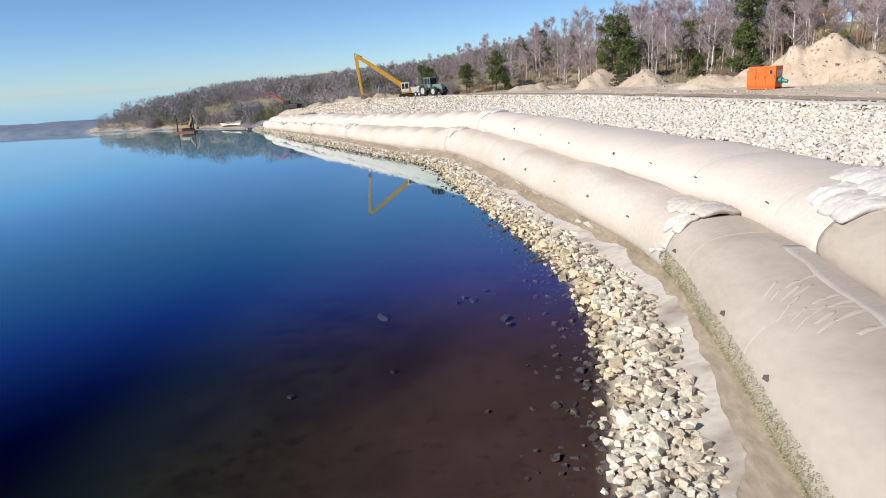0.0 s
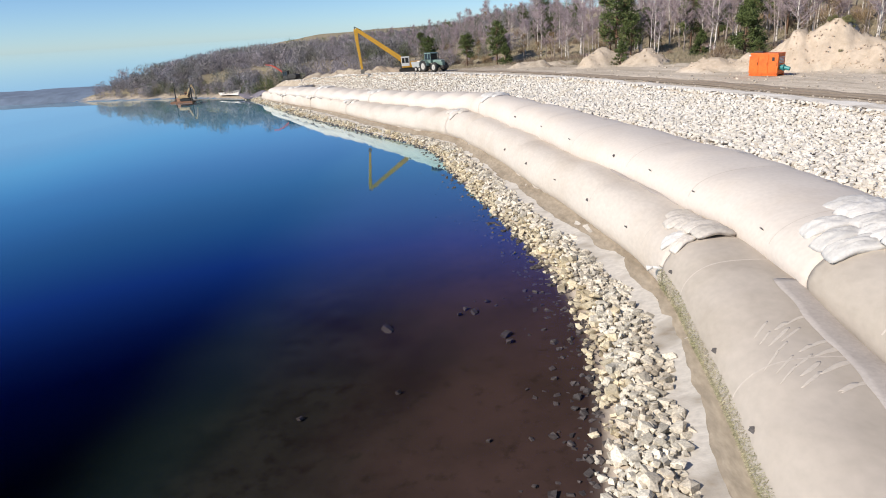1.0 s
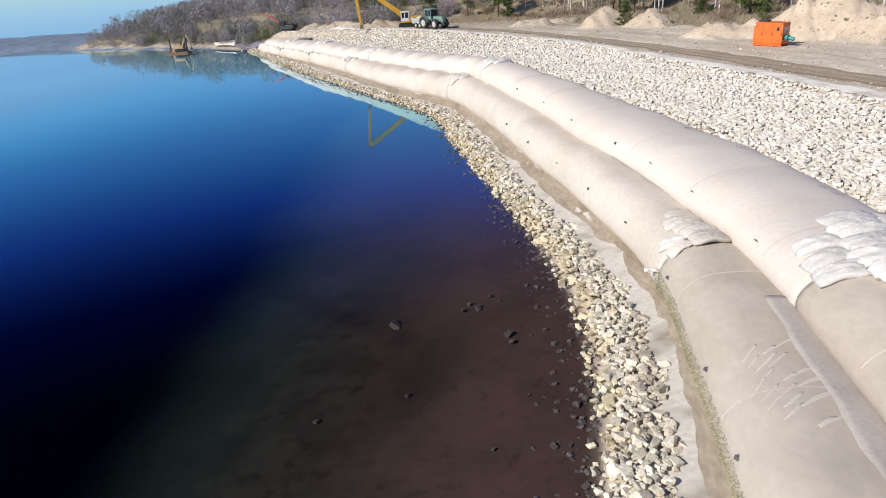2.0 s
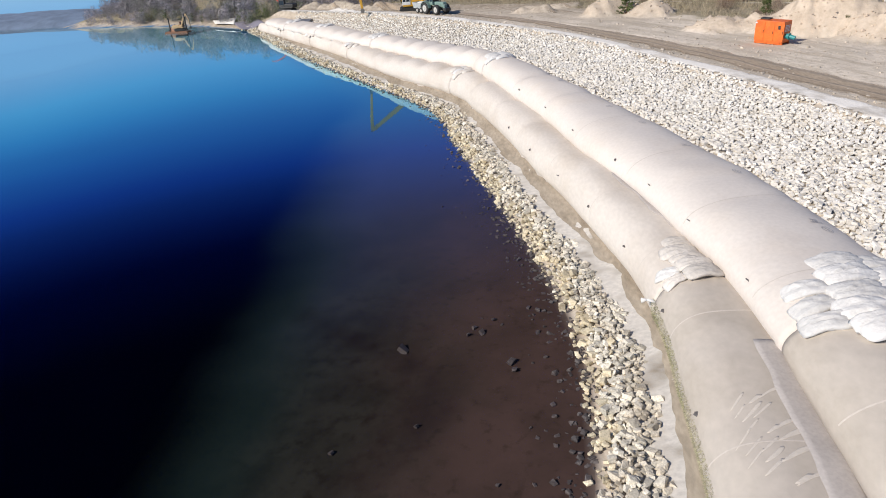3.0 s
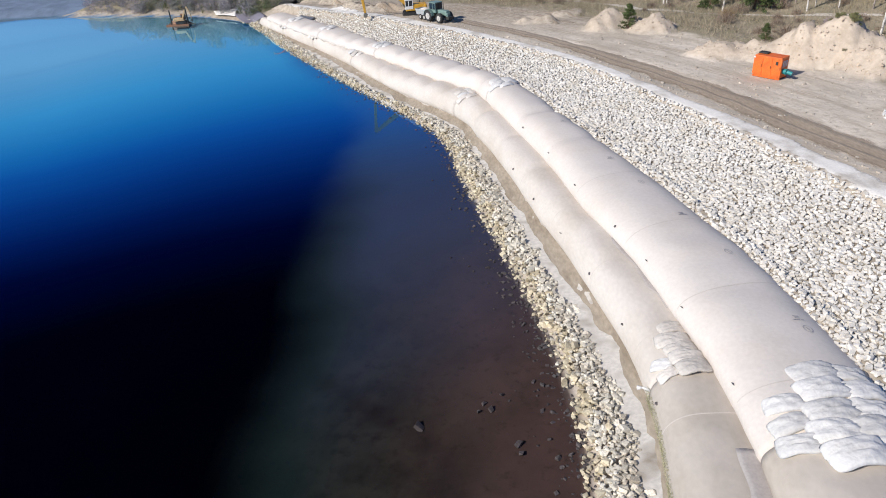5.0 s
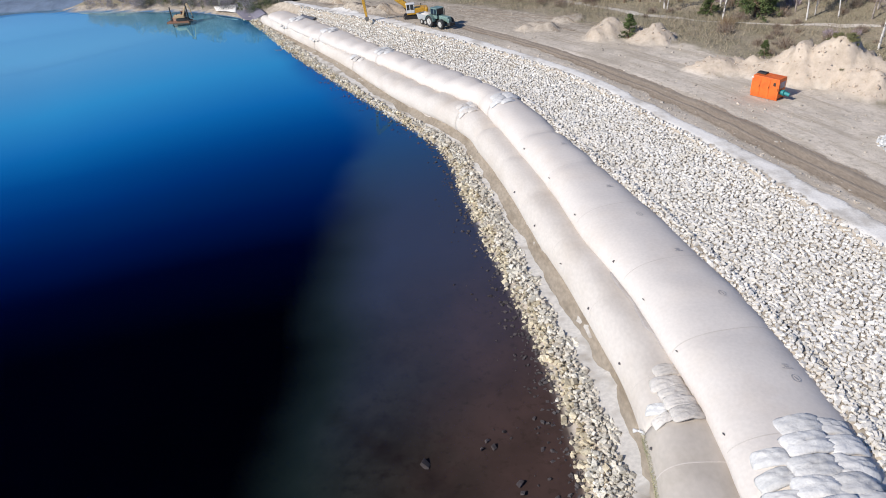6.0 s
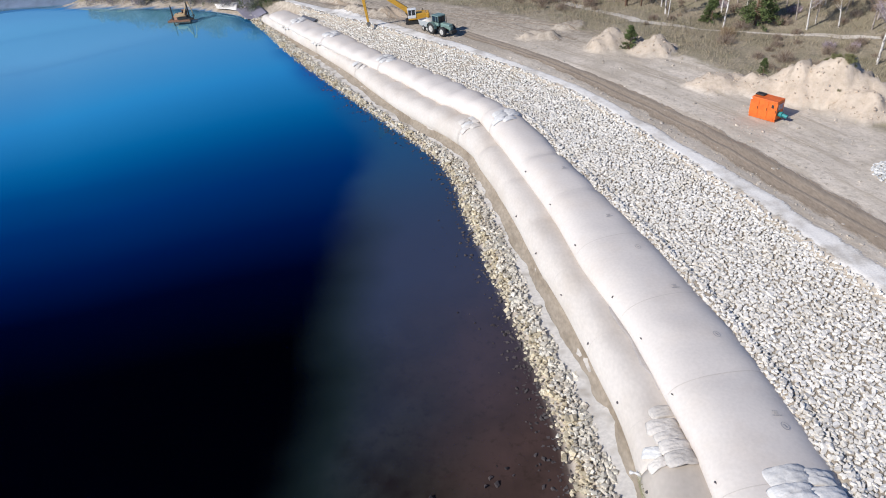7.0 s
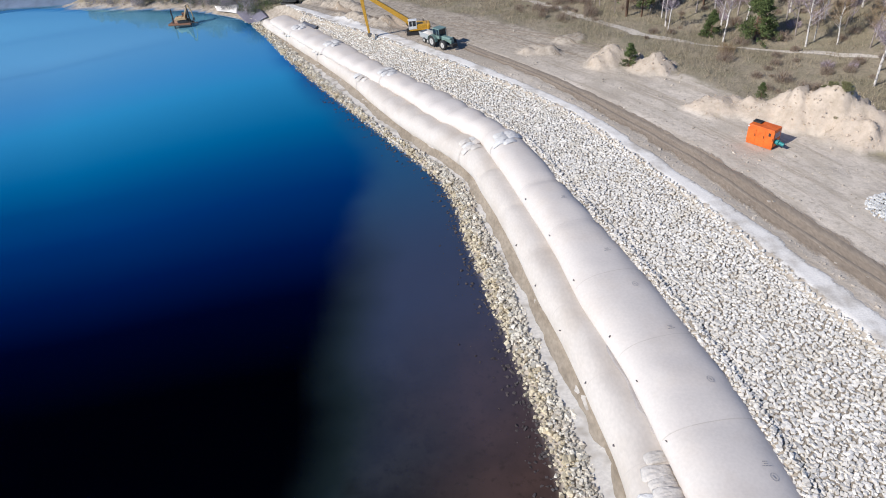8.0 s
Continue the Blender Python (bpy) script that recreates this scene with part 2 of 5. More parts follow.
    bp.inputs["Distance"].default_value = 0.2
    l.new(nz(2.5, 8), bp.inputs["Height"])
    l.new(bp.outputs["Normal"], b.inputs["Normal"])
    return m


def water_material():
    """Clear lake water: a mirror by a Fresnel-like curve, tinted by view angle, else a look at the bed through tinted
    water.
    """
    m = bpy.data.materials.new("lake water")
    m.use_nodes = True
    n, l = m.node_tree.nodes, m.node_tree.links
    n.remove(n["Principled BSDF"])
    lw = n.new("ShaderNodeLayerWeight")
    power = n.new("ShaderNodeMath")
    power.operation = "POWER"
    power.inputs[1].default_value = 2.5
    l.new(lw.outputs["Facing"], power.inputs[0])
    fres = n.new("ShaderNodeMapRange")
    fres.inputs["To Min"].default_value, fres.inputs["To Max"].default_value = 0.012, 1.0
    l.new(power.outputs["Value"], fres.inputs["Value"])
    see = n.new("ShaderNodeBsdfTransparent")
    see.inputs["Color"].default_value = (0.93, 0.92, 0.94, 1)
    gloss = n.new("ShaderNodeBsdfGlossy")
    gloss.inputs["Roughness"].default_value = 0.03
    # Reflected sky painted darker and bluer in the gloss as the view steepens.
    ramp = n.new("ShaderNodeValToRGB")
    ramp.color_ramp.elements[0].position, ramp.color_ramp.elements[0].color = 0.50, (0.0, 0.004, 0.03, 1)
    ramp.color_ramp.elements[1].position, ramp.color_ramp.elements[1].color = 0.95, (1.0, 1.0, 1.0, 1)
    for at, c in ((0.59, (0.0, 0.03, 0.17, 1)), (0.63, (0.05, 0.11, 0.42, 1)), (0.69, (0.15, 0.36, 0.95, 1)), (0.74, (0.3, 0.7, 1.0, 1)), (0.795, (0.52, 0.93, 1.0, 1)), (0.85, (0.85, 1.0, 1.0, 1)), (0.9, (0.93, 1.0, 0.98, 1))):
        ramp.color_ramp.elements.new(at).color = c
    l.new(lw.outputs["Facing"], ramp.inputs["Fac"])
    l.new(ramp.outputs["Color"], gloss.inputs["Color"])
    nz = n.new("ShaderNodeTexNoise")
    nz.inputs["Scale"].default_value, nz.inputs["Detail"].default_value = 1.2, 3
    geo = n.new("ShaderNodeNewGeometry")
    l.new(geo.outputs["Position"], nz.inputs["Vector"])
    bp = n.new("ShaderNodeBump")
    bp.inputs["Strength"].default_value, bp.inputs["Distance"].default_value = 0.04, 0.03
    l.new(nz.outputs["Fac"], bp.inputs["Height"])
    l.new(bp.outputs["Normal"], gloss.inputs["Normal"])
    l.new(bp.outputs["Normal"], lw.inputs["Normal"])
    mx = n.new("ShaderNodeMixShader")
    l.new(fres.outputs["Result"], mx.inputs[0])
    l.new(see.outputs["BSDF"], mx.inputs[1])
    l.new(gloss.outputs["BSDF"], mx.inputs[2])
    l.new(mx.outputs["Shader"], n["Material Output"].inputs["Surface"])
    return m


M_GROUND, M_WATER = ground_material(), water_material()

# ---------------------------------------------------------------- mesh helpers
rng = np.random.default_rng(7)


def part(name, bm, material, parent=None, label="", smooth=False):
    """Links a bmesh as one mesh object, under a thing or part where one is given."""
    me = bpy.data.meshes.new(name)
    bm.normal_update()
    bm.to_mesh(me)
    bm.free()
    me.materials.append(material)
    if smooth:
        me.shade_smooth()
    ob = new(name, me)
    ob.parent = parent
    return tagged(ob, label)


def sheet(name, verts, faces, material, smooth=False):
    me = bpy.data.meshes.new(name)
    me.from_pydata([tuple(v) for v in verts], [], [tuple(f) for f in faces])
    me.materials.append(material)
    if smooth:
        me.shade_smooth()
    return new(name, me)


def thing(name, m, label, category, group=""):
    e = new(name)
    e.matrix_basis = m
    return tagged(e, label, category, group)


def box(bm, size, at=(0, 0, 0), rot=(0, 0, 0), bevel=0.03, taper=1.0):
    g = bmesh.ops.create_cube(bm, size=1.0, matrix=pose(*at, *rot) @ Matrix.Diagonal((*size, 1)))
    if taper != 1.0:
        inv = pose(*at, *rot).inverted()
        for v in g["verts"]:
            p = inv @ v.co
            if p.z > 0:
                v.co = pose(*at, *rot) @ Vector((p.x * taper, p.y * taper, p.z))
    if bevel:
        edges = list({e for v in g["verts"] for e in v.link_edges})
        bmesh.ops.bevel(bm, geom=edges, offset=bevel, segments=2, affect="EDGES", profile=0.5)
    return bm


def rod(bm, a, b, r0, r1=None, seg=10):
    a, b = Vector(a), Vector(b)
    d = b - a
    m = Matrix.Translation((a + b) / 2) @ d.to_track_quat("Z", "Y").to_matrix().to_4x4()
    bmesh.ops.create_cone(bm, cap_ends=True, segments=seg, radius1=r0, radius2=r0 if r1 is None else r1, depth=d.length, matrix=m)
    return bm


def beam(bm, pts, w, h0, h1):
    """A box beam with depth from h0 to h1 through points of the xz plane (y is its width)."""
    rings = []
    for i, p in enumerate(pts):
        a, b = Vector(pts[max(i - 1, 0)]), Vector(pts[min(i + 1, len(pts) - 1)])
        d = (b - a).normalized()
        up = Vector((-d.z, 0, d.x))
        h = (h0 + (h1 - h0) * i / (len(pts) - 1)) / 2
        rings.append([bm.verts.new(Vector(p) + up * s * h + Vector((0, t * w / 2, 0))) for s, t in ((1, 1), (1, -1), (-1, -1), (-1, 1))])
    for r, q in zip(rings, rings[1:]):
        for k in range(4):
            bm.faces.new((r[k], r[(k + 1) % 4], q[(k + 1) % 4], q[k]))
    bm.faces.new(rings[0][::-1])
    bm.faces.new(rings[-1])
    bmesh.ops.recalc_face_normals(bm, faces=bm.faces[:])
    bmesh.ops.bevel(bm, geom=bm.edges[:], offset=0.03, segments=1, affect="EDGES")
    return bm


def line(*pts):
    """A smooth line x(y) through (y, x) pairs, straight beyond its ends."""
    ys, xs = (np.array(v, float) for v in zip(*pts))
    sl = np.gradient(xs, ys)

    def f(y):
        y = np.asarray(y, float)
        i = np.clip(np.searchsorted(ys, y) - 1, 0, len(ys) - 2)
        h = ys[i + 1] - ys[i]
        t = np.clip((y - ys[i]) / h, 0, 1)
        v = (2 * t**3 - 3 * t**2 + 1) * xs[i] + (t**3 - 2 * t**2 + t) * h * sl[i] + (3 * t**2 - 2 * t**3) * xs[i + 1] + (t**3 - t**2) * h * sl[i + 1]
        return v + np.minimum(y - ys[0], 0) * sl[0] + np.maximum(y - ys[-1], 0) * sl[-1]
    return f


_table = np.random.default_rng(3).random((256, 256))


def fuzz(x, y, size, octaves=4):
    """Smooth value noise, about -1 to 1."""
    out, amp, tot = 0.0, 1.0, 0.0
    x, y = np.asarray(x, float) / size, np.asarray(y, float) / size
    for _ in range(octaves):
        i, j = np.floor(x).astype(int), np.floor(y).astype(int)
        u, v = x - i, y - j
        u, v = u * u * (3 - 2 * u), v * v * (3 - 2 * v)
        t = lambda a, b: _table[a % 256, b % 256]
        out = out + amp * ((t(i, j) * (1 - u) + t(i + 1, j) * u) * (1 - v) + (t(i, j + 1) * (1 - u) + t(i + 1, j + 1) * u) * v)
        tot += amp
        amp *= 0.5
        x, y = x * 2 + 17.3, y * 2 + 5.1
    return out / tot * 2 - 1


def step(x, lo, hi):
    t = np.clip((np.asarray(x, float) - lo) / (hi - lo), 0, 1)
    return t * t * (3 - 2 * t)


# ---------------------------------------------------------------- the plan: lines along the shore, x over y
WATER = line((-60, 0.5), (0, 1.6), (12, 3.1), (18, 3.9), (24, 4.1), (29, 3.5), (35, 2.3), (41, 0.8), (48.5, -1.2), (57.5, -3.5), (63.4, -4.8), (68.4, -6.6), (76, -11.5), (85, -17.6), (102, -29.0), (115, -37.2), (130, -46), (137, -51), (142, -58), (148, -70), (152, -88), (154, -96), (160, -101), (175, -106), (220, -112), (400, -140))
BRINK = line((-60, -12.5), (0, -12.8), (16, -13.3), (38, -13.9), (54, -15.3), (63, -15.6), (70, -15.2), (76, -17.0), (88, -23.2), (102, -31.5), (130, -48.5), (142, -61), (148, -76), (154, -102), (175, -112), (400, -146))
ROCK_IN = line((-60, 2.9), (0, 3.9), (11, 5.3), (14.2, 5.8), (18, 6.3), (24, 6.6), (29, 5.9), (35, 4.5), (41, 2.9), (50, 0.9), (60, -1.7), (66, -3.3), (71, -6), (79.5, -12.6), (96.5, -23.5), (131.5, -44.8))
T1_BASE = line((-60, 4.0), (0, 5.5), (10.8, 6.55), (18, 7.2), (24, 7.55), (28.7, 7.2), (35.2, 5.9), (40.4, 4.7), (46.8, 2.85), (52.5, 1.5), (58.8, -0.2), (63.9, -1.8), (68.9, -3.5), (72.7, -5.9), (76.7, -9.0), (81.9, -12.7), (100.5, -24.0), (121.5, -38.6), (133, -46.7))
JOIN = line((-60, 7.9), (0, 9.6), (14, 10.8), (18, 10.9), (25, 10.6), (30, 9.8), (35, 8.8), (43, 6.4), (51, 4.6), (57, 2.9), (63, 1.1), (68.5, -0.7), (72.3, -2.1), (81.4, -8.9), (88.9, -13.8), (95.6, -18.8), (102.6, -24.4), (111, -30.8), (123.5, -39.4), (132, -45.4))
T2_RIGHT = line((-60, 15.5), (0, 17.2), (14, 17.6), (24.5, 16.8), (31, 15.7), (37, 14.3), (44, 12.2), (52, 9.4), (57, 7.5), (63.6, 5.3), (71, 2.4), (77.4, -1.3), (83.5, -5.0), (89.4, -9.6), (96, -14.8), (103.4, -20.0), (113.3, -27.0), (124.7, -35.2), (132, -41))
SLOPE_TOP = line((-60, 36), (0, 31), (20, 28.3), (34.8, 24.4), (40, 22.4), (45.4, 20.5), (52, 17.9), (59.4, 14.6), (64, 12.6), (69, 10.3), (73.7, 7.6), (81, 2.4), (90.4, -5.9), (94.8, -10.1), (100.5, -14.8), (106.8, -20.1), (114, -26.1), (122.9, -33.1), (132, -40))
STRIP_R = line((-60, 38), (0, 33), (20, 30.1), (37, 26.5), (45.6, 23.1), (52, 20.5), (58, 17.4), (66.5, 13.5), (75.8, 8.4), (83.5, 2.5), (105.4, -15.6), (115.7, -23.6), (126.2, -32.6))
ROAD_L = line((-60, 40), (0, 35), (20, 32), (39, 26.8), (46.7, 23.2), (53.7, 20.3), (60.6, 17.4), (68.5, 13.4), (76, 9.4), (86, 3.2), (93, -2.4), (107, -14.2), (120, -25.2), (128, -32))
ROAD_R = line((-60, 45), (0, 40), (20, 36.6), (40, 30.6), (49, 26.8), (55.4, 24.2), (62.7, 20.6), (69, 17.1), (75, 13.6), (82.7, 8.4), (90.6, 2.2), (100, -4.8), (115.5, -17.4), (128, -28.5))
TRACK = line((80, 52), (86, 41), (88.6, 36), (91.6, 28.7), (96, 22.6), (101, 19), (107, 15.6), (116, 11.3), (124, 6.6), (136, -2))
M_ALGAE = mat("algae fringe", (0.33, 0.315, 0.19), 0.95, var=0.3, scale=1.5, fine=6, bump=0, random_by="island", second=(0.48, 0.42, 0.31))
M_GAP_SHADE = mat("grey gap shade", (0.43, 0.39, 0.36), 0.9, var=0.1, scale=3, fine=8, bump=0.3, second=(0.36, 0.325, 0.30))
M_SCUFF = mat("pale scuff", (0.58, 0.52, 0.45), 0.9, var=0.08, scale=1, fine=8, bump=0.1)
M_PALE = mat("pale gravel", (0.66, 0.65, 0.62), 0.85, var=0.2, scale=1.2, fine=14, bump=0.4, random_by="island")
M_CLOD = mat("pale clods", (0.56, 0.49, 0.40), 0.95, var=0.25, scale=1, fine=8, bump=0.4, random_by="island")
M_TRACK = mat("sandy track", (0.62, 0.56, 0.48), 0.95, var=0.2, scale=2, fine=5, bump=0.5, dist=0.05, second=(0.48, 0.42, 0.34), ragged=1.0)
M_RUT = mat("dark rut", (0.31, 0.25, 0.185), 0.8, var=0.2, scale=2.5, fine=5, bump=0.3, dist=0.05, second=(0.39, 0.315, 0.235), aniso=(1.5, 0.3, 1), ragged=1.2)
M_SILT = mat("dried silt", (0.37, 0.315, 0.245), 0.95, var=0.2, scale=1.5, fine=5, bump=0.6, dist=0.06, second=(0.25, 0.205, 0.15), spec=0.2, aniso=(1, 0.4, 1), ragged=1.0)
M_SEAM = mat("seam", (0.55, 0.49, 0.43), 0.9, var=0.1, scale=1, fine=8, bump=0.2)
M_TUFT = mat("green tufts", (0.25, 0.25, 0.11), 0.9, var=0.3, scale=2, fine=4, bump=0, random_by="island")


def heaps(x, y):
    """Sand and gravel heaps on the plateau: place, radii, turn, height."""
    z = 0.0
    edge = 1 + 0.42 * fuzz(x, y, 1.9, 3)
    lumps = 1.12 + 0.55 * fuzz(x, y, 1.7, 4) - 0.25 * np.abs(fuzz(x + 40, y, 1.5, 2))
    for cx, cy, rx, ry, turn, h in ((14.7, 87.4, 3.2, 2.6, 0.2, 1.95), (19.7, 84.4, 3.1, 2.2, 0.2, 1.75), (32.6, 68.3, 4.6, 3.8, -0.5, 3.0), (36.2, 64.5, 5.8, 4.2, -0.6, 2.1),
                                    (24.5, 72.0, 4.2, 2.2, -0.3, 1.1), (28.5, 70.0, 3.4, 2.4, -0.2, 1.3), (31.5, 68.0, 2.6, 1.8, 0.3, 0.9), (41.5, 59.0, 5.0, 4.0, -0.6, 1.7), (6.0, 93.0, 3.4, 2.0, -0.5, 0.9), (-23, 117, 9, 2.4, -0.75, 1.1), (-14, 112, 6, 2.2, -0.6, 1.0), (-28, 129, 6, 2.4, -0.75, 1.4), (-35, 136, 3.2, 2.6, -0.7, 1.8), (11, 98, 3, 2, 0.3, 0.7)):
        c, s = math.cos(turn), math.sin(turn)
        u, v = ((x - cx) * c + (y - cy) * s) / rx, (-(x - cx) * s + (y - cy) * c) / ry
        r = np.sqrt(u * u + v * v) * edge
        z = z + h * np.maximum(0, 1 - r ** 1.9) * lumps
    return z + np.minimum(z, 1.0) * (0.42 * fuzz(x, y, 1.1, 3) - 0.42 * np.abs(fuzz(x + 9, y - 5, 1.6, 3)))


def sag_tubes(y):
    """The tube rows sink towards the far end of the bank."""
    return np.interp(y, (70, 95, 108, 121, 135), (1, 0.77, 0.74, 0.6, 0.5))


def sag_top(y):
    return np.interp(y, (92, 104, 120, 132), (1, 0.95, 0.74, 0.6))


def height(x, y):
    """The ground's height: lake bed, berm, slope, plateau and wooded hill."""
    x, y = np.asarray(x, float), np.asarray(y, float)
    w, a, b, c, d = WATER(y), ROCK_IN(y), T1_BASE(y), T2_RIGHT(y), SLOPE_TOP(y)
    cosine = 1 / np.sqrt(1 + ((WATER(y + 1) - WATER(y - 1)) / 2) ** 2)
    off = (w - x) * cosine
    edge = np.maximum((w - BRINK(y)) * cosine, 3)
    bed = -0.07 * np.clip(off, 0, 40) - 6.5 * step(off, edge, edge + 70)
    far = step(y, 132, 142)
    land = np.interp(0, [0], [0]) + 0.42 * np.clip((x - w) / np.maximum(a - w, 0.5), 0, 1)
    land = land + 0.25 * np.clip((x - a) / np.maximum(b - a, 0.5), 0, 1)
    land = land + 4.05 * np.clip((x - b) / (c - b), 0, 1) + 1.35 * np.clip((x - c) / (d - c), 0, 1)
    f = np.clip((x - c) / (d - c), 0, 1)
    land = land * (sag_tubes(y) * (1 - f) + sag_top(y) * f)
    shore = (x - w) * cosine
    farland = np.clip(0.28 * shore, 0, 1.7) + 3.6 * step(shore, 7, 45)
    z = land * (1 - far) + farland * far
    e = (x - ROAD_R(y)) * 0.8
    hill = 5.6 * step(e, 24, 62) * (0.35 + 0.65 * step(x, -30, 12)) + 4.0 * step(e, 60, 150)
    flat = step(x, d + 0.8, d + 5)
    z = z + flat * (hill + 0.10 * fuzz(x, y, 3.0, 4) + 0.4 * step(e, 4, 14) * fuzz(x, y, 6, 4) + 0.16 * step(e, 1, 6) * np.abs(fuzz(x, y, 1.7, 4)) + heaps(x, y))
    z = z - 0.16 * (1 - far) * 1.6 * step(x, c + 0.2, c + 0.6) * (1 - step(x, d - 0.3, d + 0.1))
    rut = step(x, ROAD_L(y) - 0.3, ROAD_L(y) + 0.3) * (1 - step(x, ROAD_R(y) - 0.3, ROAD_R(y) + 0.3))
    z = z - 0.08 * rut * (1 - far)
    return np.where(x < w, bed, z)


def zat(x, y):
    return float(height(np.array([x]), np.array([y]))[0])


def axis(*runs):
    """Stations from (start, end, step) runs."""
    return np.unique(np.concatenate([np.arange(a, b, s) for a, b, s in runs] + [[runs[-1][1]]]))


def build_ground():
    us = axis((-3000, -400, 400), (-400, -60, 40), (-60, -20, 4), (-20, -2, 1), (-2, 64, 0.4), (64, 130, 2), (130, 400, 30), (400, 3000, 400))
    ys = axis((-3000, -300, 450), (-300, -20, 40), (-20, 4, 4), (4, 135, 0.45), (135, 172, 1.2), (172, 260, 5), (260, 500, 40), (500, 3000, 400))
    u, y = np.meshgrid(us, ys)
    w = np.maximum(WATER(y), -60.0)
    x = w + u
    z = height(x, y)
    n, m = len(ys), len(us)
    q = np.arange(n * m).reshape(n, m)
    faces = np.stack([q[:-1, :-1], q[:-1, 1:], q[1:, 1:], q[1:, :-1]], -1).reshape(-1, 4)
    ob = sheet("ground", np.stack([x, y, z], -1).reshape(-1, 3), faces, M_GROUND, True)
    cosine = 1 / np.sqrt(1 + ((WATER(y + 1) - WATER(y - 1)) / 2) ** 2)
    off = (WATER(y) - x) * cosine
    e = (x - ROAD_R(y)) * 0.8
    brink = BRINK(y)
    into = brink - x + 1.6 * fuzz(x, y, 7, 3)
    # mid, deep, rim, out and silt place painted water colour; under places gap shade.
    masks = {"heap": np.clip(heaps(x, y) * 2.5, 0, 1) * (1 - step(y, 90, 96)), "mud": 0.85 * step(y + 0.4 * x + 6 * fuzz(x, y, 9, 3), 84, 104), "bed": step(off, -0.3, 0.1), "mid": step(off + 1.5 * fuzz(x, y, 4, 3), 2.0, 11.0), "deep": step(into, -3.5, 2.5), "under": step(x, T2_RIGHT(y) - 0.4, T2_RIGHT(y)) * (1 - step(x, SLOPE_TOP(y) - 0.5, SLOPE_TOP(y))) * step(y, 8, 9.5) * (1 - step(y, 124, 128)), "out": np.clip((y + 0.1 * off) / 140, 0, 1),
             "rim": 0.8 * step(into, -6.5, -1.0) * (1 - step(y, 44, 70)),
             "silt": step(y + 0.5 * off + 3 * fuzz(x, y, 6, 3), 25, 58), "shelf_sheen": step(y + 0.3 * off, 52, 90), "trench": np.exp(-((x + 6.5 + 0.32 * (y - 24) - 3.2 * np.sin((y - 17) * 0.33)) / 0.8) ** 2) * step(y, 16, 19) * (1 - step(y, 29, 34)) * (0.5 + 0.5 * fuzz(x, y, 2.5, 2)),
             "grass": np.clip(np.maximum(step(e, 7, 15), step(y, 134, 142)) * (1 - 1.6 * np.minimum(heaps(x, y), 1) * (heaps(x, y) > 0.25)), 0, 1) * (1 - step(y, 132, 142) * (1 - step((x - WATER(y)) * cosine, 2, 5)))}
    ob.data.attributes.new("lane", "FLOAT", "POINT").data.foreach_set("value", np.clip(x - ROAD_R(y), -60, 60).astype(np.float32).ravel())
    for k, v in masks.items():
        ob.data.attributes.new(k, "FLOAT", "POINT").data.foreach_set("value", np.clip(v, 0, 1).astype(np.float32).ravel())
    return tagged(ob, "sandy reclaimed shore with dry grass hillside and lake bed", "ground", kind="structure")


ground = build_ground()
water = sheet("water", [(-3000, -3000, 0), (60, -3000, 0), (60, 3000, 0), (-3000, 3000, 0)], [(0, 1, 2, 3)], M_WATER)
tagged(water, "still clear deep blue lake water, brown over the shallows", "lake", kind="structure")


def ribbon(name, left, right, y0, y1, lift, material, label, category, dy=0.7, nx=7, rough=0.05, wave=0.35):
    """A strip draped over the ground between two lines."""
    ys = np.arange(y0, y1, dy)
    vs = []
    for y in ys:
        a, b = float(left(y)) + wave * float(fuzz(y, 3.1, 1.7, 4)), float(right(y)) + wave * float(fuzz(y, 9.7, 1.9, 4))
        xs = np.linspace(a, b, nx)
        zs = height(xs, np.full(nx, y)) + lift + rough * fuzz(xs, np.full(nx, y), 1.1, 2)
        zs[0] -= lift * 1.5
        zs[-1] -= lift * 1.5
        vs += list(zip(xs, [y] * nx, zs))
    q = np.arange(len(vs)).reshape(-1, nx)
    fs = np.stack([q[:-1, :-1], q[:-1, 1:], q[1:, 1:], q[1:, :-1]], -1).reshape(-1, 4)
    ob = sheet(name, vs, fs, material, True)
    across = np.tile(1 - np.abs(np.linspace(-1, 1, nx)), len(ys)) * (nx - 1) / max(4, nx - 1)
    ob.data.attributes.new("edge", "FLOAT", "POINT").data.foreach_set("value", across.astype(np.float32))
    return tagged(ob, label, category, kind="structure")


road = ribbon("road", ROAD_L, ROAD_R, -40, 128, 0.06, M_ROAD, "packed brown mud haul road along the plateau", "dirt road", nx=13, rough=0.015)
track = ribbon("road_track", lambda y: TRACK(y) - 1.25, lambda y: TRACK(y) + 1.25, 82, 128, 0.05, M_TRACK, "pale sandy track across the hillside", "dirt track", nx=5)
for off, half in ((0.40, 0.45), (0.74, 0.7)):
    ribbon("road_rut", lambda y, o=off, h=half: ROAD_L(y) + (ROAD_R(y) - ROAD_L(y)) * o - h, lambda y, o=off, h=half: ROAD_L(y) + (ROAD_R(y) - ROAD_L(y)) * o + h, -20, 126, 0.075, M_RUT, "darker wheel track in the mud road", "wheel track", nx=5, rough=0.0, wave=0.12)
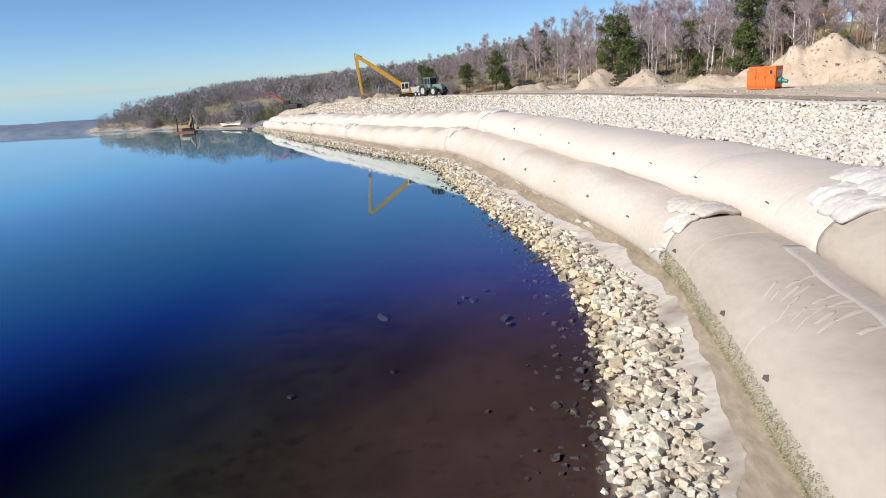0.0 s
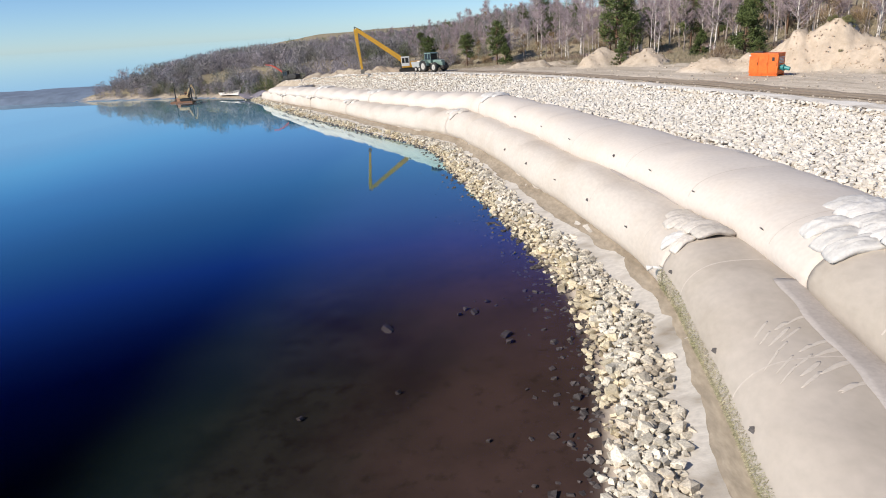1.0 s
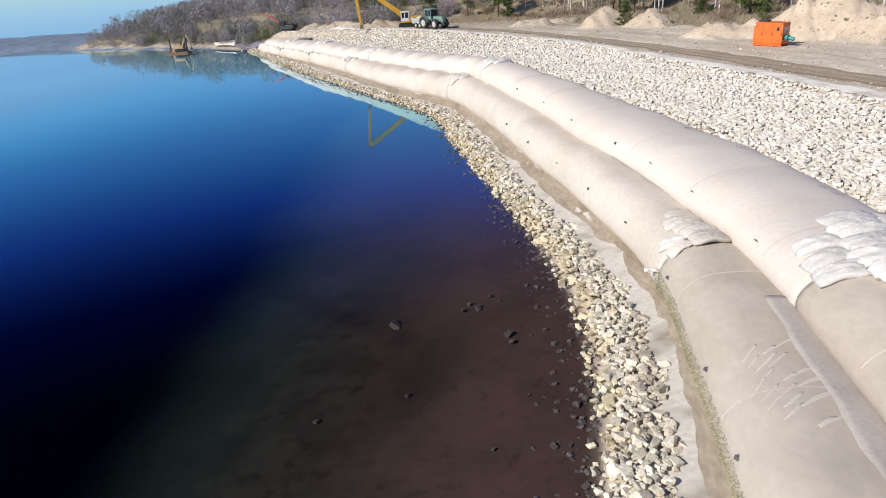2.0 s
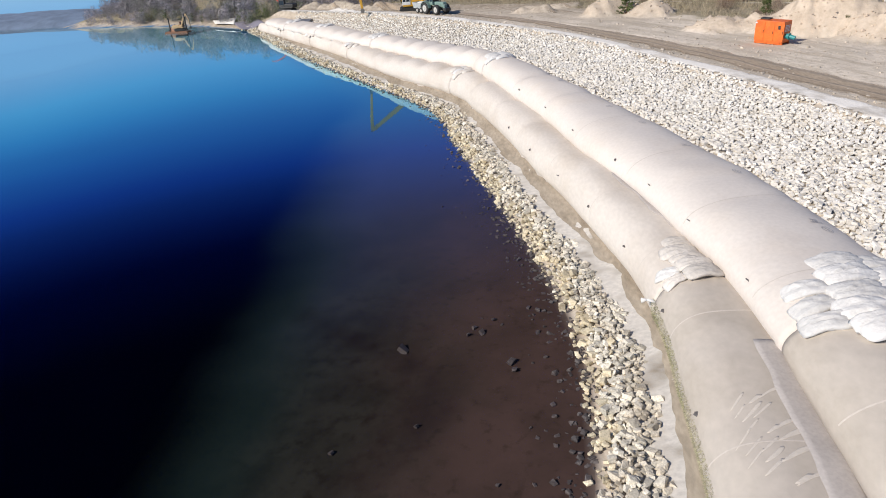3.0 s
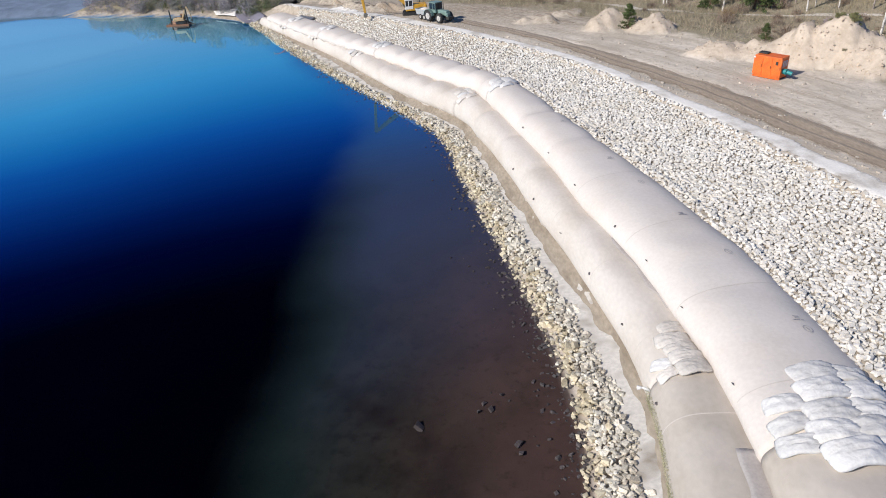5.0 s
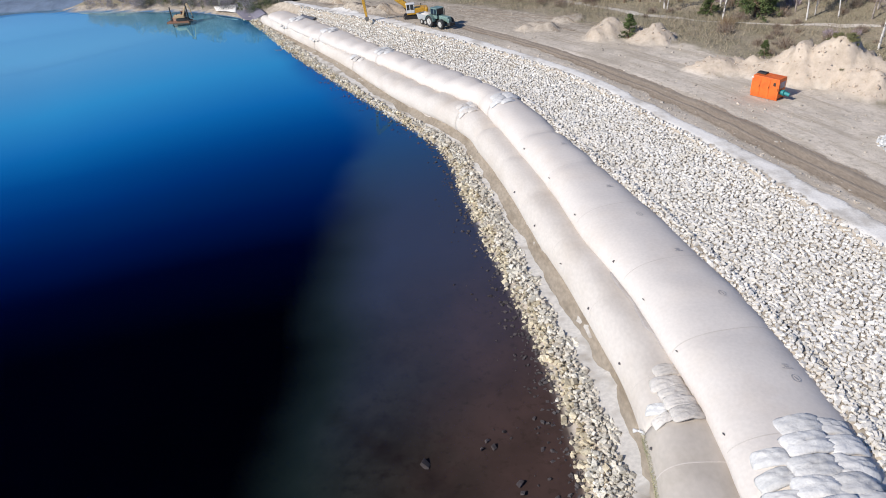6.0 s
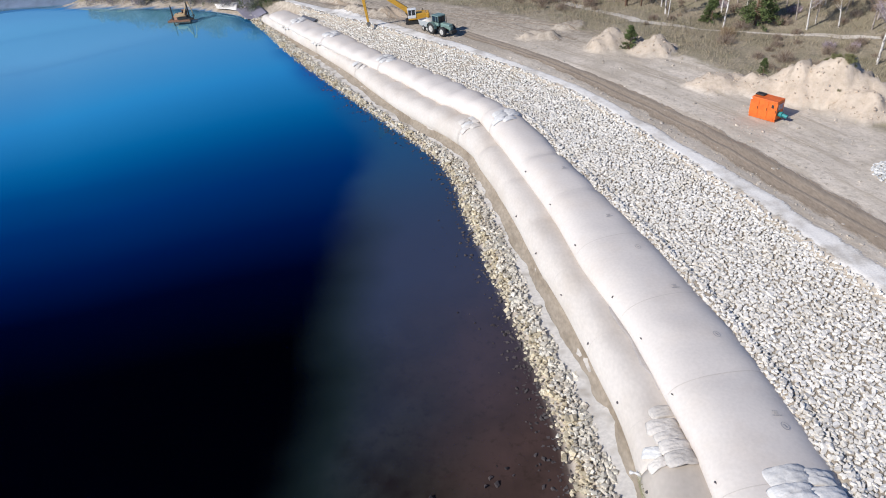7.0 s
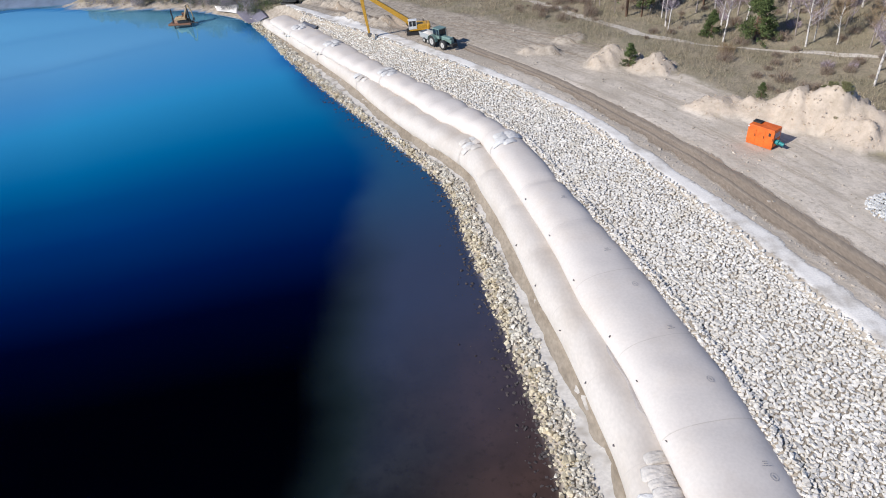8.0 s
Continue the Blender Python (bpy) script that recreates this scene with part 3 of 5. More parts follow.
for marks in (line((82, 15.5), (88, 12.0), (95, 6.2), (104, -1.5), (113, -10)), line((84, 18.5), (91, 16.5), (97, 11.0), (103, 3.0), (112, -5))):
    for gap in (-0.95, 0.95):
        ribbon("road_rut", lambda y, f=marks, g=gap: f(y) + g - 0.3, lambda y, f=marks, g=gap: f(y) + g + 0.3, 91, 111, 0.05, M_RUT, "tyre track pressed into the sandy plateau", "wheel track", nx=5, rough=0.0, wave=0.3)
strip = ribbon("pavement", SLOPE_TOP, STRIP_R, -40, 134, 0.09, M_STRIP, "dirty white geotextile strip along the top of the stone slope", "geotextile strip")
apron = ribbon("trim", lambda y: ROCK_IN(y) - 0.9, lambda y: T1_BASE(y) + 1.0, -40, 134, 0.05, M_APRON, "stained grey geotextile apron at the foot of the tubes", "geotextile apron", nx=9, rough=0.07)

silt = ribbon("trim_silt", lambda y: T1_BASE(y) - np.interp(y, (0, 11, 14, 22, 30, 36, 48, 130), (1.7, 1.4, 0.6, 0.35, 0.5, 0.9, 1.2, 1.4)), lambda y: T1_BASE(y) + 0.9, 6, 133, 0.075, M_SILT, "brown dried silt along the foot of the lower tubes", "silt", nx=5, rough=0.05, wave=0.6)


# ---------------------------------------------------------------- geotextile tubes
def frame_at(f, y):
    """Tangent and land-side normal of a line at y."""
    s = float(f(y + 0.5) - f(y - 0.5))
    t = Vector((s, 1, 0)).normalized()
    return t, Vector((t.y, -t.x, 0))


T1_JOINTS = (-30, 25.2, 71.5, 96.0, 108.8, 120.5, 131)
T2_JOINTS = (-30, 19.2, 69.0, 93.6, 108.2, 120.2, 129)
SEAMS = {row: np.concatenate([np.arange(max(a + 3.1, 7), b - 2.6, 7.5 if a < 60 else 3.4) for a, b in zip(js, js[1:])]) for row, js in ((1, T1_JOINTS), (2, T2_JOINTS))}


def section(row, y):
    """Middle, half width, bottom, top, land-side normal and tangent of a tube at station y."""
    left, right = (T1_BASE, lambda v: JOIN(v) + 1.5) if row == 1 else (lambda v: JOIN(v) - 0.25, lambda v: T2_RIGHT(v) + 0.15)
    l, r = float(left(y)), float(right(y))
    t, nrm = frame_at(lambda v: (left(v) + right(v)) / 2, y)
    lo, hi = (0.5, 3.45) if row == 1 else (2.6, 5.2)
    sag = float(sag_tubes(y))
    lo, hi = lo * sag, hi * sag
    return (l + r) / 2, (r - l) / 2 * t.y, lo, hi, nrm, t, row


def skin(sec, y, a):
    """A place on a tube's skin at the angle a, from the land side up over the crest."""
    mid, half, lo, hi, nrm, t, row = sec
    ca, sa = math.cos(a), math.sin(a)
    sx, sz = math.copysign(abs(ca) ** 0.80, ca), math.copysign(abs(sa) ** 0.92, sa)
    near = float(np.min(np.abs(SEAMS[row] - y)))
    swell = -float(np.interp(y, (44, 66), (0.035, 0.27))) * math.exp(-(near / 0.62) ** 2) * max(0, sa + 0.3) + (0.14 * float(fuzz(y, row * 31.0, 4.0, 2)) + 0.09 * float(fuzz(y, a * 2.2 + row * 9, 2.0, 2))) * (0.4 + 0.6 * max(0, sa))
    return Vector((mid, y, lo + (hi - lo) * ((1 + sz) / 2) ** 1.25)) + nrm * (sx * half) + (nrm * ca + Vector((0, 0, sa))) * swell


def build_tube(row, y0, y1, label, cloth=None):
    seg, dy = 48, 0.35
    n = max(12, int((y1 - y0) / dy))
    bm = bmesh.new()
    rings = []
    angles = np.arange(seg) * 2 * math.pi / seg
    for i in range(n + 1):
        y = y0 + (y1 - y0) * i / n
        d = min(y - y0, y1 - y)
        bend = (1 - min(d / 2.4, 1)) ** 2
        lip = math.sqrt(max(0, 1 - (1 - min(d / 0.35, 1)) ** 2))
        close = 1 - 0.008 * bend - 0.025 * (1 - lip)
        sec = section(row, y)
        c0 = skin(sec, y, -math.pi / 2).lerp(skin(sec, y, math.pi / 2), 0.25)
        ring = []
        for k, a in enumerate(angles):
            p = skin(sec, y, a)
            p = Vector((c0.x + (p.x - c0.x) * (0.5 + 0.5 * close), c0.y + (p.y - c0.y) * (0.5 + 0.5 * close), c0.z + (p.z - c0.z) * close))
            p += (p - c0).normalized() * 0.05 * math.sin(a * 19 + 1.5 * math.sin(y * 3)) * math.exp(-d / 0.9) * (d > 0.1)
            ring.append(bm.verts.new(p))
        rings.append(ring)
    for r, q in zip(rings, rings[1:]):
        for k in range(seg):
            bm.faces.new((r[k], r[(k + 1) % seg], q[(k + 1) % seg], q[k]))
    bm.faces.new(rings[0][::-1])
    bm.faces.new(rings[-1])
    bmesh.ops.recalc_face_normals(bm, faces=bm.faces[:])
    ob = part("geotextile_tube", bm, cloth or M_TUBE, None, label, True)
    return tagged(ob, "", "geotextile tube", "tubes along the shore", "")


T1 = [build_tube(1, a + 0.03, b - 0.03, "long sand-filled cream geotextile tube of the lower row" if a > 0 else "stained beige geotextile tube of the lower row, algae at its foot", M_TUBE_LOW if a > 0 else M_TUBE_OLD) for a, b in zip(T1_JOINTS, T1_JOINTS[1:])]
T2 = [build_tube(2, a + 0.03, b - 0.03, "long sand-filled cream geotextile tube of the upper row" if a > 0 else "stained beige geotextile tube of the upper row", None if a > 0 else M_TUBE_OLD) for a, b in zip(T2_JOINTS, T2_JOINTS[1:])]


def patch(name, row, y0, y1, a0, a1, lift, material, parent, label, wave=0.0, slant=0.0, dy=0.3):
    """A thin piece lying on a tube's skin, as a part of it: a shade strip or a scuff mark."""
    ys, n = np.arange(y0, y1, dy), 7
    bm = bmesh.new()
    rings = []
    for y in ys:
        sec = section(row, y)
        c0 = Vector((sec[0], y, sec[2]))
        ring = []
        for k in range(n):
            ease = math.sin(math.pi * (y - y0 + dy / 2) / (y1 - y0 + dy)) ** 0.6 if slant else 1.0
            a = a0 + (a1 - a0) * ease * k / (n - 1) + wave * float(fuzz(y, k * 0.02, 1.2, 2)) + slant * (y - y0)
            p = skin(sec, y, a)
            ring.append(bm.verts.new(p + (p - c0).normalized() * (lift if 0 < k < n - 1 else lift * 0.7)))
        rings.append(ring)
    for r, q in zip(rings, rings[1:]):
        for k in range(n - 1):
            bm.faces.new((r[k], r[k + 1], q[k + 1], q[k]))
    bmesh.ops.recalc_face_normals(bm, faces=bm.faces[:])
    bmesh.ops.solidify(bm, geom=bm.faces[:], thickness=0.004)
    return part(name, bm, material, parent, label, True)


def seam(row, y, a0, a1, parent):
    """A sewn seam across a tube: a thin raised band."""
    n = 26
    bm = bmesh.new()
    rows = []
    for dy in (-0.035, 0.0, 0.035):
        yy = y + dy
        sec = section(row, yy)
        c0 = Vector((sec[0], yy, (sec[2] + sec[3]) / 2))
        rows.append([bm.verts.new((lambda p: p + (p - c0).normalized() * (0.014 if dy == 0 else 0.003))(skin(sec, yy, a0 + (a1 - a0) * k / n))) for k in range(n + 1)])
    for r, q in zip(rows, rows[1:]):
        for k in range(n):
            bm.faces.new((r[k], r[k + 1], q[k + 1], q[k]))
    bmesh.ops.recalc_face_normals(bm, faces=bm.faces[:])
    return part("seam", bm, M_SEAM, parent, "sewn cross seam", True)


for row, tubes, joints in ((1, T1, T1_JOINTS), (2, T2, T2_JOINTS)):
    for tube, y0, y1 in zip(tubes, joints, joints[1:]):
        for y in SEAMS[row][(SEAMS[row] > y0) & (SEAMS[row] < y1)]:
            seam(row, float(y), 0.25, 2.95, tube)


# Grey strips laid between the tube rows in place of the gap's shadow.
patch("overlap_strip", 1, 6, 20.0, 1.56, 1.22, 0.02, M_GAP_SHADE, T1[0], "grey strip standing for the shade beside the upper tube", 0.015)
patch("overlap_strip", 1, 30.2, 38, 1.5, 1.22, 0.02, M_GAP_SHADE, T1[1], "grey strip standing for the shade beside the upper tube", 0.08)
for k in range(20):
    y, a = 12.6 + 0.2 * k + rng.uniform(-0.2, 0.2), 2.3 - 0.62 * rng.random()
    patch("scuff", 1, y, y + rng.uniform(0.4, 0.95), a, a - rng.uniform(0.035, 0.085), 0.002, M_SCUFF, T1[0], "pale scuff mark", 0.02, -0.36, 0.08)

p, m = skin(section(1, 25.3), 25.3, 3.0), Vector((-0.8, 0.35, 0.1))
bm = rod(bmesh.new(), p - m * 0.1, p + m * 0.35, 0.10, 0.05, 8)
rod(bm, p + m * 0.33, p + m * 0.62 + Vector((0, 0, -0.12)), 0.05, 0.13, 8)
part("tie", bm, M_BAG, T1[1], "knotted white cloth end", True)

# ---------------------------------------------------------------- stones
def stone_shapes(count, seed, knobs=3):
    """Broken blocks: jittered boxes with a few extra corners, as hulls."""
    r = random.Random(seed)
    out = []
    for _ in range(count):
        bm = bmesh.new()
        sx, sy, sz = r.uniform(0.8, 1.25), r.uniform(0.7, 1.0), r.uniform(0.5, 0.8)
        for k in range(8 + knobs):
            if k < 8:
                v = Vector(((k & 1) * 2 - 1, (k >> 1 & 1) * 2 - 1, (k >> 2) * 2 - 1)) * 0.7
                v += Vector((r.uniform(-0.34, 0.24), r.uniform(-0.34, 0.24), r.uniform(-0.34, 0.24)))
            else:
                v = Vector((r.gauss(0, 1), r.gauss(0, 1), r.gauss(0, 1))).normalized() * r.uniform(0.9, 1.1)
            bm.verts.new((v.x * sx, v.y * sy, v.z * sz))
        res = bmesh.ops.convex_hull(bm, input=bm.verts[:])
        junk = [g for g in res["geom_interior"] + res["geom_unused"] if isinstance(g, bmesh.types.BMVert)]
        bmesh.ops.delete(bm, geom=list(set(junk)), context="VERTS")
        bmesh.ops.triangulate(bm, faces=bm.faces[:])
        bmesh.ops.recalc_face_normals(bm, faces=bm.faces[:])
        bm.verts.index_update()
        out.append((np.array([v.co[:] for v in bm.verts]), np.array([[v.index for v in f.verts] for f in bm.faces])))
        bm.free()
    return out


SHAPES = stone_shapes(16, 5)
BLOCKS = stone_shapes(16, 11, 1)


def stone_meshes(material, shapes):
    out = []
    for v, f in shapes:
        me = bpy.data.meshes.new("stone")
        me.from_pydata([tuple(p) for p in v], [], [tuple(t) for t in f])
        me.materials.append(material)
        out.append(me)
    return out


def turned(angles):
    """Turn matrices from rows of x, y and z angles."""
    (ca, cb, cc), (sa, sb, sc) = np.cos(angles).T, np.sin(angles).T
    return np.stack([np.stack([cb * cc, sa * sb * cc - ca * sc, ca * sb * cc + sa * sc], -1), np.stack([cb * sc, sa * sb * sc + ca * cc, ca * sb * sc - sa * cc], -1), np.stack([-sb, sa * cb, ca * cb], -1)], -2)


def heap_of(name, rows, material, tilt=0.45, shapes=SHAPES):
    """Many stones as one mesh: rows of x, y, z, size."""
    rows = np.array(rows)
    kinds = rng.integers(len(shapes), size=len(rows))
    spin = turned(np.stack([rng.uniform(-tilt, tilt, len(rows)), rng.uniform(-tilt, tilt, len(rows)), rng.uniform(0, 6.28, len(rows))], -1))
    vs, fs, count = [], [], 0
    for k, (v, f) in enumerate(shapes):
        pick = rows[kinds == k]
        if len(pick) == 0:
            continue
        p = np.einsum("nij,vj->nvi", spin[kinds == k], v) * pick[:, 3][:, None, None] + pick[:, None, :3]
        vs.append(p.reshape(-1, 3))
        fs.append((f[None] + (np.arange(len(pick)) * len(v))[:, None, None]).reshape(-1, 3) + count)
        count += p.shape[0] * p.shape[1]
    return quick(name, np.concatenate(vs), np.concatenate(fs), material)


def quick(name, vs, fs, material):
    """A mesh of triangles from arrays."""
    me = bpy.data.meshes.new(name)
    me.vertices.add(len(vs))
    me.vertices.foreach_set("co", vs.ravel())
    me.loops.add(fs.size)
    me.loops.foreach_set("vertex_index", fs.ravel().astype(np.int32))
    me.polygons.add(len(fs))
    me.polygons.foreach_set("loop_start", np.arange(0, fs.size, 3, dtype=np.int32))
    me.update()
    me.validate()
    me.materials.append(material)
    me.shade_flat()
    return new(name, me)


def lay_stones(name, places, material, single_material, label, category, near, wet=None, shapes=SHAPES):
    """places: rows of x, y, z, size. Those that near() picks, up to 300, are stones of their own; the rest is one mesh."""
    holder = tagged(new(name), label, category, kind="structure")
    meshes = stone_meshes(single_material, shapes)
    rest, singles = [], 0
    for x, y, z, s in places:
        if near(x, y) and singles < 300:
            ob = new("stone", meshes[int(rng.integers(len(shapes)))])
            ob.parent = holder
            ob.matrix_basis = Matrix.LocRotScale((x, y, z), Euler((rng.uniform(-0.45, 0.45), rng.uniform(-0.45, 0.45), rng.uniform(0, 6.28))), (s, s, s))
            singles += 1
        else:
            rest.append((x, y, z, s))
    lots = [(material, rest)]
    if wet:
        low = np.array([wet(r[0], r[1]) for r in rest])
        lots = [(material, [r for r, k in zip(rest, low) if not k]), (M_OCHRE, [r for r, k in zip(rest, low) if k])]
    for stuff, rows in lots:
        rubble = heap_of("rubble", rows, stuff, shapes=shapes)
        rubble.parent = holder
        tagged(rubble, kind="stuff")
    return holder


def settle(rows, floor):
    """Sets stones down on the ground: their z is counted from it."""
    rows = np.array(rows)
    rows[:, 2] += np.maximum(height(rows[:, 0], rows[:, 1]), floor)
    return rows.tolist()


def shore_stones():
    out = []
    y = 5.0
    while y < 137:
        a, b = float(WATER(y)) + 0.15, float(ROCK_IN(y))
        st = 0.205 if y < 60 else 0.24
        x = np.arange(a - 0.25, b + 0.25 * math.sin(y * 1.7), st / frame_at(WATER, y)[0].y)
        f = (x - a) / max(b - a, 0.5)
        keep = rng.random(len(x)) < np.where(f > 0.22, 1.0, 0.4 + 2.4 * np.maximum(f, 0))
        x, f = x[keep], f[keep]
        n = len(x)
        s = rng.choice((0.095, 0.125, 0.155, 0.205, 0.27), size=n, p=(0.25, 0.35, 0.25, 0.11, 0.04))
        hump = 0.36 * np.sin(math.pi * np.clip(f, 0.0, 1)) ** 0.8
        out.append(np.stack([x + rng.uniform(-0.12, 0.12, n), y + rng.uniform(-0.12, 0.12, n), hump * rng.uniform(0.35, 1.0, n) + s * 0.25, s], -1))
        y += st
    return settle(np.concatenate(out), -0.12)


def slope_stones():
    out = []
    y = 8.0
    while y < 126:
        a, b = float(T2_RIGHT(y)) - 0.5, float(SLOPE_TOP(y)) + 0.15
        st = 0.228
        x = np.arange(a, b, st / frame_at(SLOPE_TOP, y)[0].y)
        n = len(x)
        s = rng.choice((0.115, 0.138, 0.16, 0.195), size=n, p=(0.25, 0.4, 0.27, 0.08))
        out.append(np.stack([x + rng.uniform(-0.11, 0.11, n), y + rng.uniform(-0.11, 0.11, n), rng.uniform(0.05, 0.14, n), s], -1))
        y += st
    return settle(np.concatenate(out), -9)


# ---------------------------------------------------------------- trees and brush
def slivers(places, ways, lengths, widths, seed):
    """Thin triangles, as twigs, needles or blades: arrays of feet, directions, lengths and widths."""
    r = np.random.default_rng(seed)
    side = np.cross(ways, r.normal(size=ways.shape))
    side /= np.linalg.norm(side, axis=1)[:, None] + 1e-9
    tip = places + ways * lengths[:, None]
    a, b = places - side * widths[:, None] / 2, places + side * widths[:, None] / 2
    v = np.stack([a, b, tip], 1).reshape(-1, 3)
    return v, np.arange(len(v)).reshape(-1, 3)


def unit(v):
    return v / (np.linalg.norm(v, axis=1)[:, None] + 1e-9)


def stem(bm, pts, radii, seg=6):
    """A tapered tube through points."""
    rings = []
    for i, p in enumerate(pts):
        d = (Vector(pts[min(i + 1, len(pts) - 1)]) - Vector(pts[max(i - 1, 0)])).normalized()
        q = d.to_track_quat("Z", "Y").to_matrix()
        rings.append([bm.verts.new(Vector(p) + q @ Vector((math.cos(2 * math.pi * k / seg) * radii[i], math.sin(2 * math.pi * k / seg) * radii[i], 0))) for k in range(seg)])
    for r0, r1 in zip(rings, rings[1:]):
        for k in range(seg):
            bm.faces.new((r0[k], r0[(k + 1) % seg], r1[(k + 1) % seg], r1[k]))
    bm.faces.new(rings[-1])


def birch(seed, h, twig=None, twigs=3000):
    """A bare birch: pale leaning trunk with limbs, and a thin crown of twigs."""
    r = random.Random(seed)
    q = np.random.default_rng(seed)
    tree = thing("birch_tree", Matrix(), "slender bare birch with pale trunk and purplish twigs" if seed in (0, 3, 22) else "slender bare tree with brown trunk and purplish twigs", "tree", "birches of the hillside wood")
    bm = bmesh.new()
    lean = Vector((r.uniform(-0.06, 0.06), r.uniform(-0.06, 0.06), 1))
    pts = [Vector((0, 0, -0.3)) + lean * (h * k / 7) + Vector((r.uniform(-0.1, 0.1), r.uniform(-0.1, 0.1), 0)) * k / 3 for k in range(8)]
    stem(bm, pts, [0.13 * (1 - k / 8.2) * h / 10 + 0.015 for k in range(8)])
    feet, ways, ls = [], [], []
    for _ in range(22):
        f = r.uniform(0.32, 0.97)
        k = min(int(f * 7), 6)
        p = pts[k].lerp(pts[k + 1], f * 7 - k)
        ang = r.uniform(0, 6.28)
        length = (1.15 - f) * h * 0.30 + 0.3
        d = Vector((math.cos(ang) * 0.8, math.sin(ang) * 0.8, 0.75)).normalized()
        mid, end = p + d * length * 0.5, p + d * length + Vector((0, 0, 0.12 * length))
        stem(bm, [p, mid, end], [0.035 * (1.2 - f) + 0.012, 0.018, 0.006], 4)
        n = int(twigs / 22)
        s = q.uniform(0.15, 1.0, n)[:, None]
        feet.append(np.array(p[:]) * (1 - s) + np.array(end[:]) * s)
        ways.append(q.normal(size=(n, 3)) * (0.75, 0.75, 0.5) + np.array(d[:]) * 0.7 + (0, 0, 0.05))
        ls.append(q.uniform(0.3, 1.25, n) * (0.6 + 0.05 * h))
    part("trunk", bm, M_BARK if seed in (0, 3, 22) else M_DULLBARK, tree, "", True)
    feet, ways, ls = np.concatenate(feet), unit(np.concatenate(ways)), np.concatenate(ls)
    v, f = slivers(feet, ways, ls, q.uniform(0.009, 0.024, len(feet)), seed)
    quick("crown", v, f, twig or M_TWIG).parent = tree
    return tree


def pine(seed, h, cone=0.0, label="dense dark green pine with rounded crown", needles=4200):
    """A pine or young spruce: whorled limbs carrying tufts of needles."""
    r = random.Random(seed)
    q = np.random.default_rng(seed)
    tree = thing("pine_tree", Matrix(), label, "tree", "pines of the shore")
    bm = bmesh.new()
    stem(bm, [(0, 0, -0.3), (0.05, 0, h * 0.4), (0, 0.06, h * 0.75), (0, 0, h * 0.97)], [0.022 * h, 0.017 * h, 0.009 * h, 0.003 * h])
    tufts = []
    low = 0.06 if cone else 0.28
    for _ in range(int((34 + 5 * h) * (1.8 if cone else 1.0))):
        f = low + (1 - low) * r.random() ** 0.8
        ang = r.uniform(0, 6.28)
        reach = h * (0.50 * (1.04 - f) if cone else 0.26 * math.sqrt(max(0.02, 1 - ((f - 0.55) / 0.5) ** 2))) * r.uniform(0.65, 1.1) + 0.1
        p = Vector((0, 0, f * h))
        e = p + Vector((math.cos(ang) * reach, math.sin(ang) * reach, reach * (0.25 if f > 0.5 else -0.05)))
        stem(bm, [p, p.lerp(e, 0.5), e], [0.006 * h, 0.004 * h, 0.002 * h], 4)
        for s in (0.35, 0.55, 0.75, 0.9, 1.0):
            if r.random() < 0.85:
                tufts.append(p.lerp(e, s) + Vector((r.uniform(-0.1, 0.1), r.uniform(-0.1, 0.1), r.uniform(-0.05, 0.12))) * h * 0.25)
    part("trunk", bm, M_PINEBARK, tree, "", True)
    c = np.array([t[:] for t in tufts])
    k = q.integers(len(c), size=needles)
    feet = c[k] + q.normal(size=(needles, 3)) * 0.022 * h
    ways = unit(q.normal(size=(needles, 3)) + (0, 0, 0.35))
    v, f = slivers(feet, ways, q.uniform(0.03, 0.062, needles) * h ** 0.8 * 1.5, q.uniform(0.010, 0.02, needles) * h ** 0.8 * 1.6, seed)
    quick("crown", v, f, M_NEEDLE).parent = tree
    return tree


def bush(seed, h, material, label, n=520):
    q = np.random.default_rng(seed)
    b = thing("bush", Matrix(), label, "bush", "brush of the hillside")
    a = q.uniform(0, 6.28, n)
    rad = np.sqrt(q.random(n)) * h * 0.55
    feet = np.stack([np.cos(a) * rad, np.sin(a) * rad, q.uniform(-0.05, 0.55, n) * h * (1 - (rad / h) ** 2)], 1)
    ways = unit(np.stack([np.cos(a) * 0.5, np.sin(a) * 0.5, np.ones(n)], 1) + q.normal(size=(n, 3)) * 0.45)
    v, f = slivers(feet, ways, q.uniform(0.25, 0.6, n) * h, q.uniform(0.015, 0.035, n) * h ** 0.5, seed)
    quick("crown", v, f, material).parent = b
    bm = bmesh.new()
    for k in range(7):
        an = k * 0.9 + seed
        e = (math.cos(an) * h * 0.35, math.sin(an) * h * 0.35, h * 0.8)
        stem(bm, [(0, 0, -0.2), (e[0] * 0.4, e[1] * 0.4, h * 0.45), e], [0.02 * h, 0.014 * h, 0.004 * h], 4)
    part("stem", bm, M_PINEBARK, b)
    return b


BIRCHES = [birch(k, h) for k, h in enumerate((10.5, 12, 9, 13.5, 11))] + [birch(21, 8.5, M_TWIG_WARM), birch(22, 7, M_TWIG_WARM, 1900)]
PINES = [pine(40, 9), pine(41, 11), pine(42, 7.5)]
SPRUCES = [pine(50, 2.6, 1, "small green young pine on a sand heap", 5000), pine(51, 7.0, 1, "broad green young pine at the edge of the wood", 13000)]
BUSHES = [bush(60, 1.9, M_BUSH, "bare brown bush in dry grass"), bush(61, 1.3, M_BUSH, "low bare brown bush in dry grass"), bush(62, 1.6, M_TWIG, "reddish bare bush in dry grass"), bush(63, 2.4, M_TWIG_WARM, "ochre bare willow bush")]
GREEN_TUFT = bush(64, 0.9, M_TUFT, "green weed tuft on top of a sand heap")
used = set()


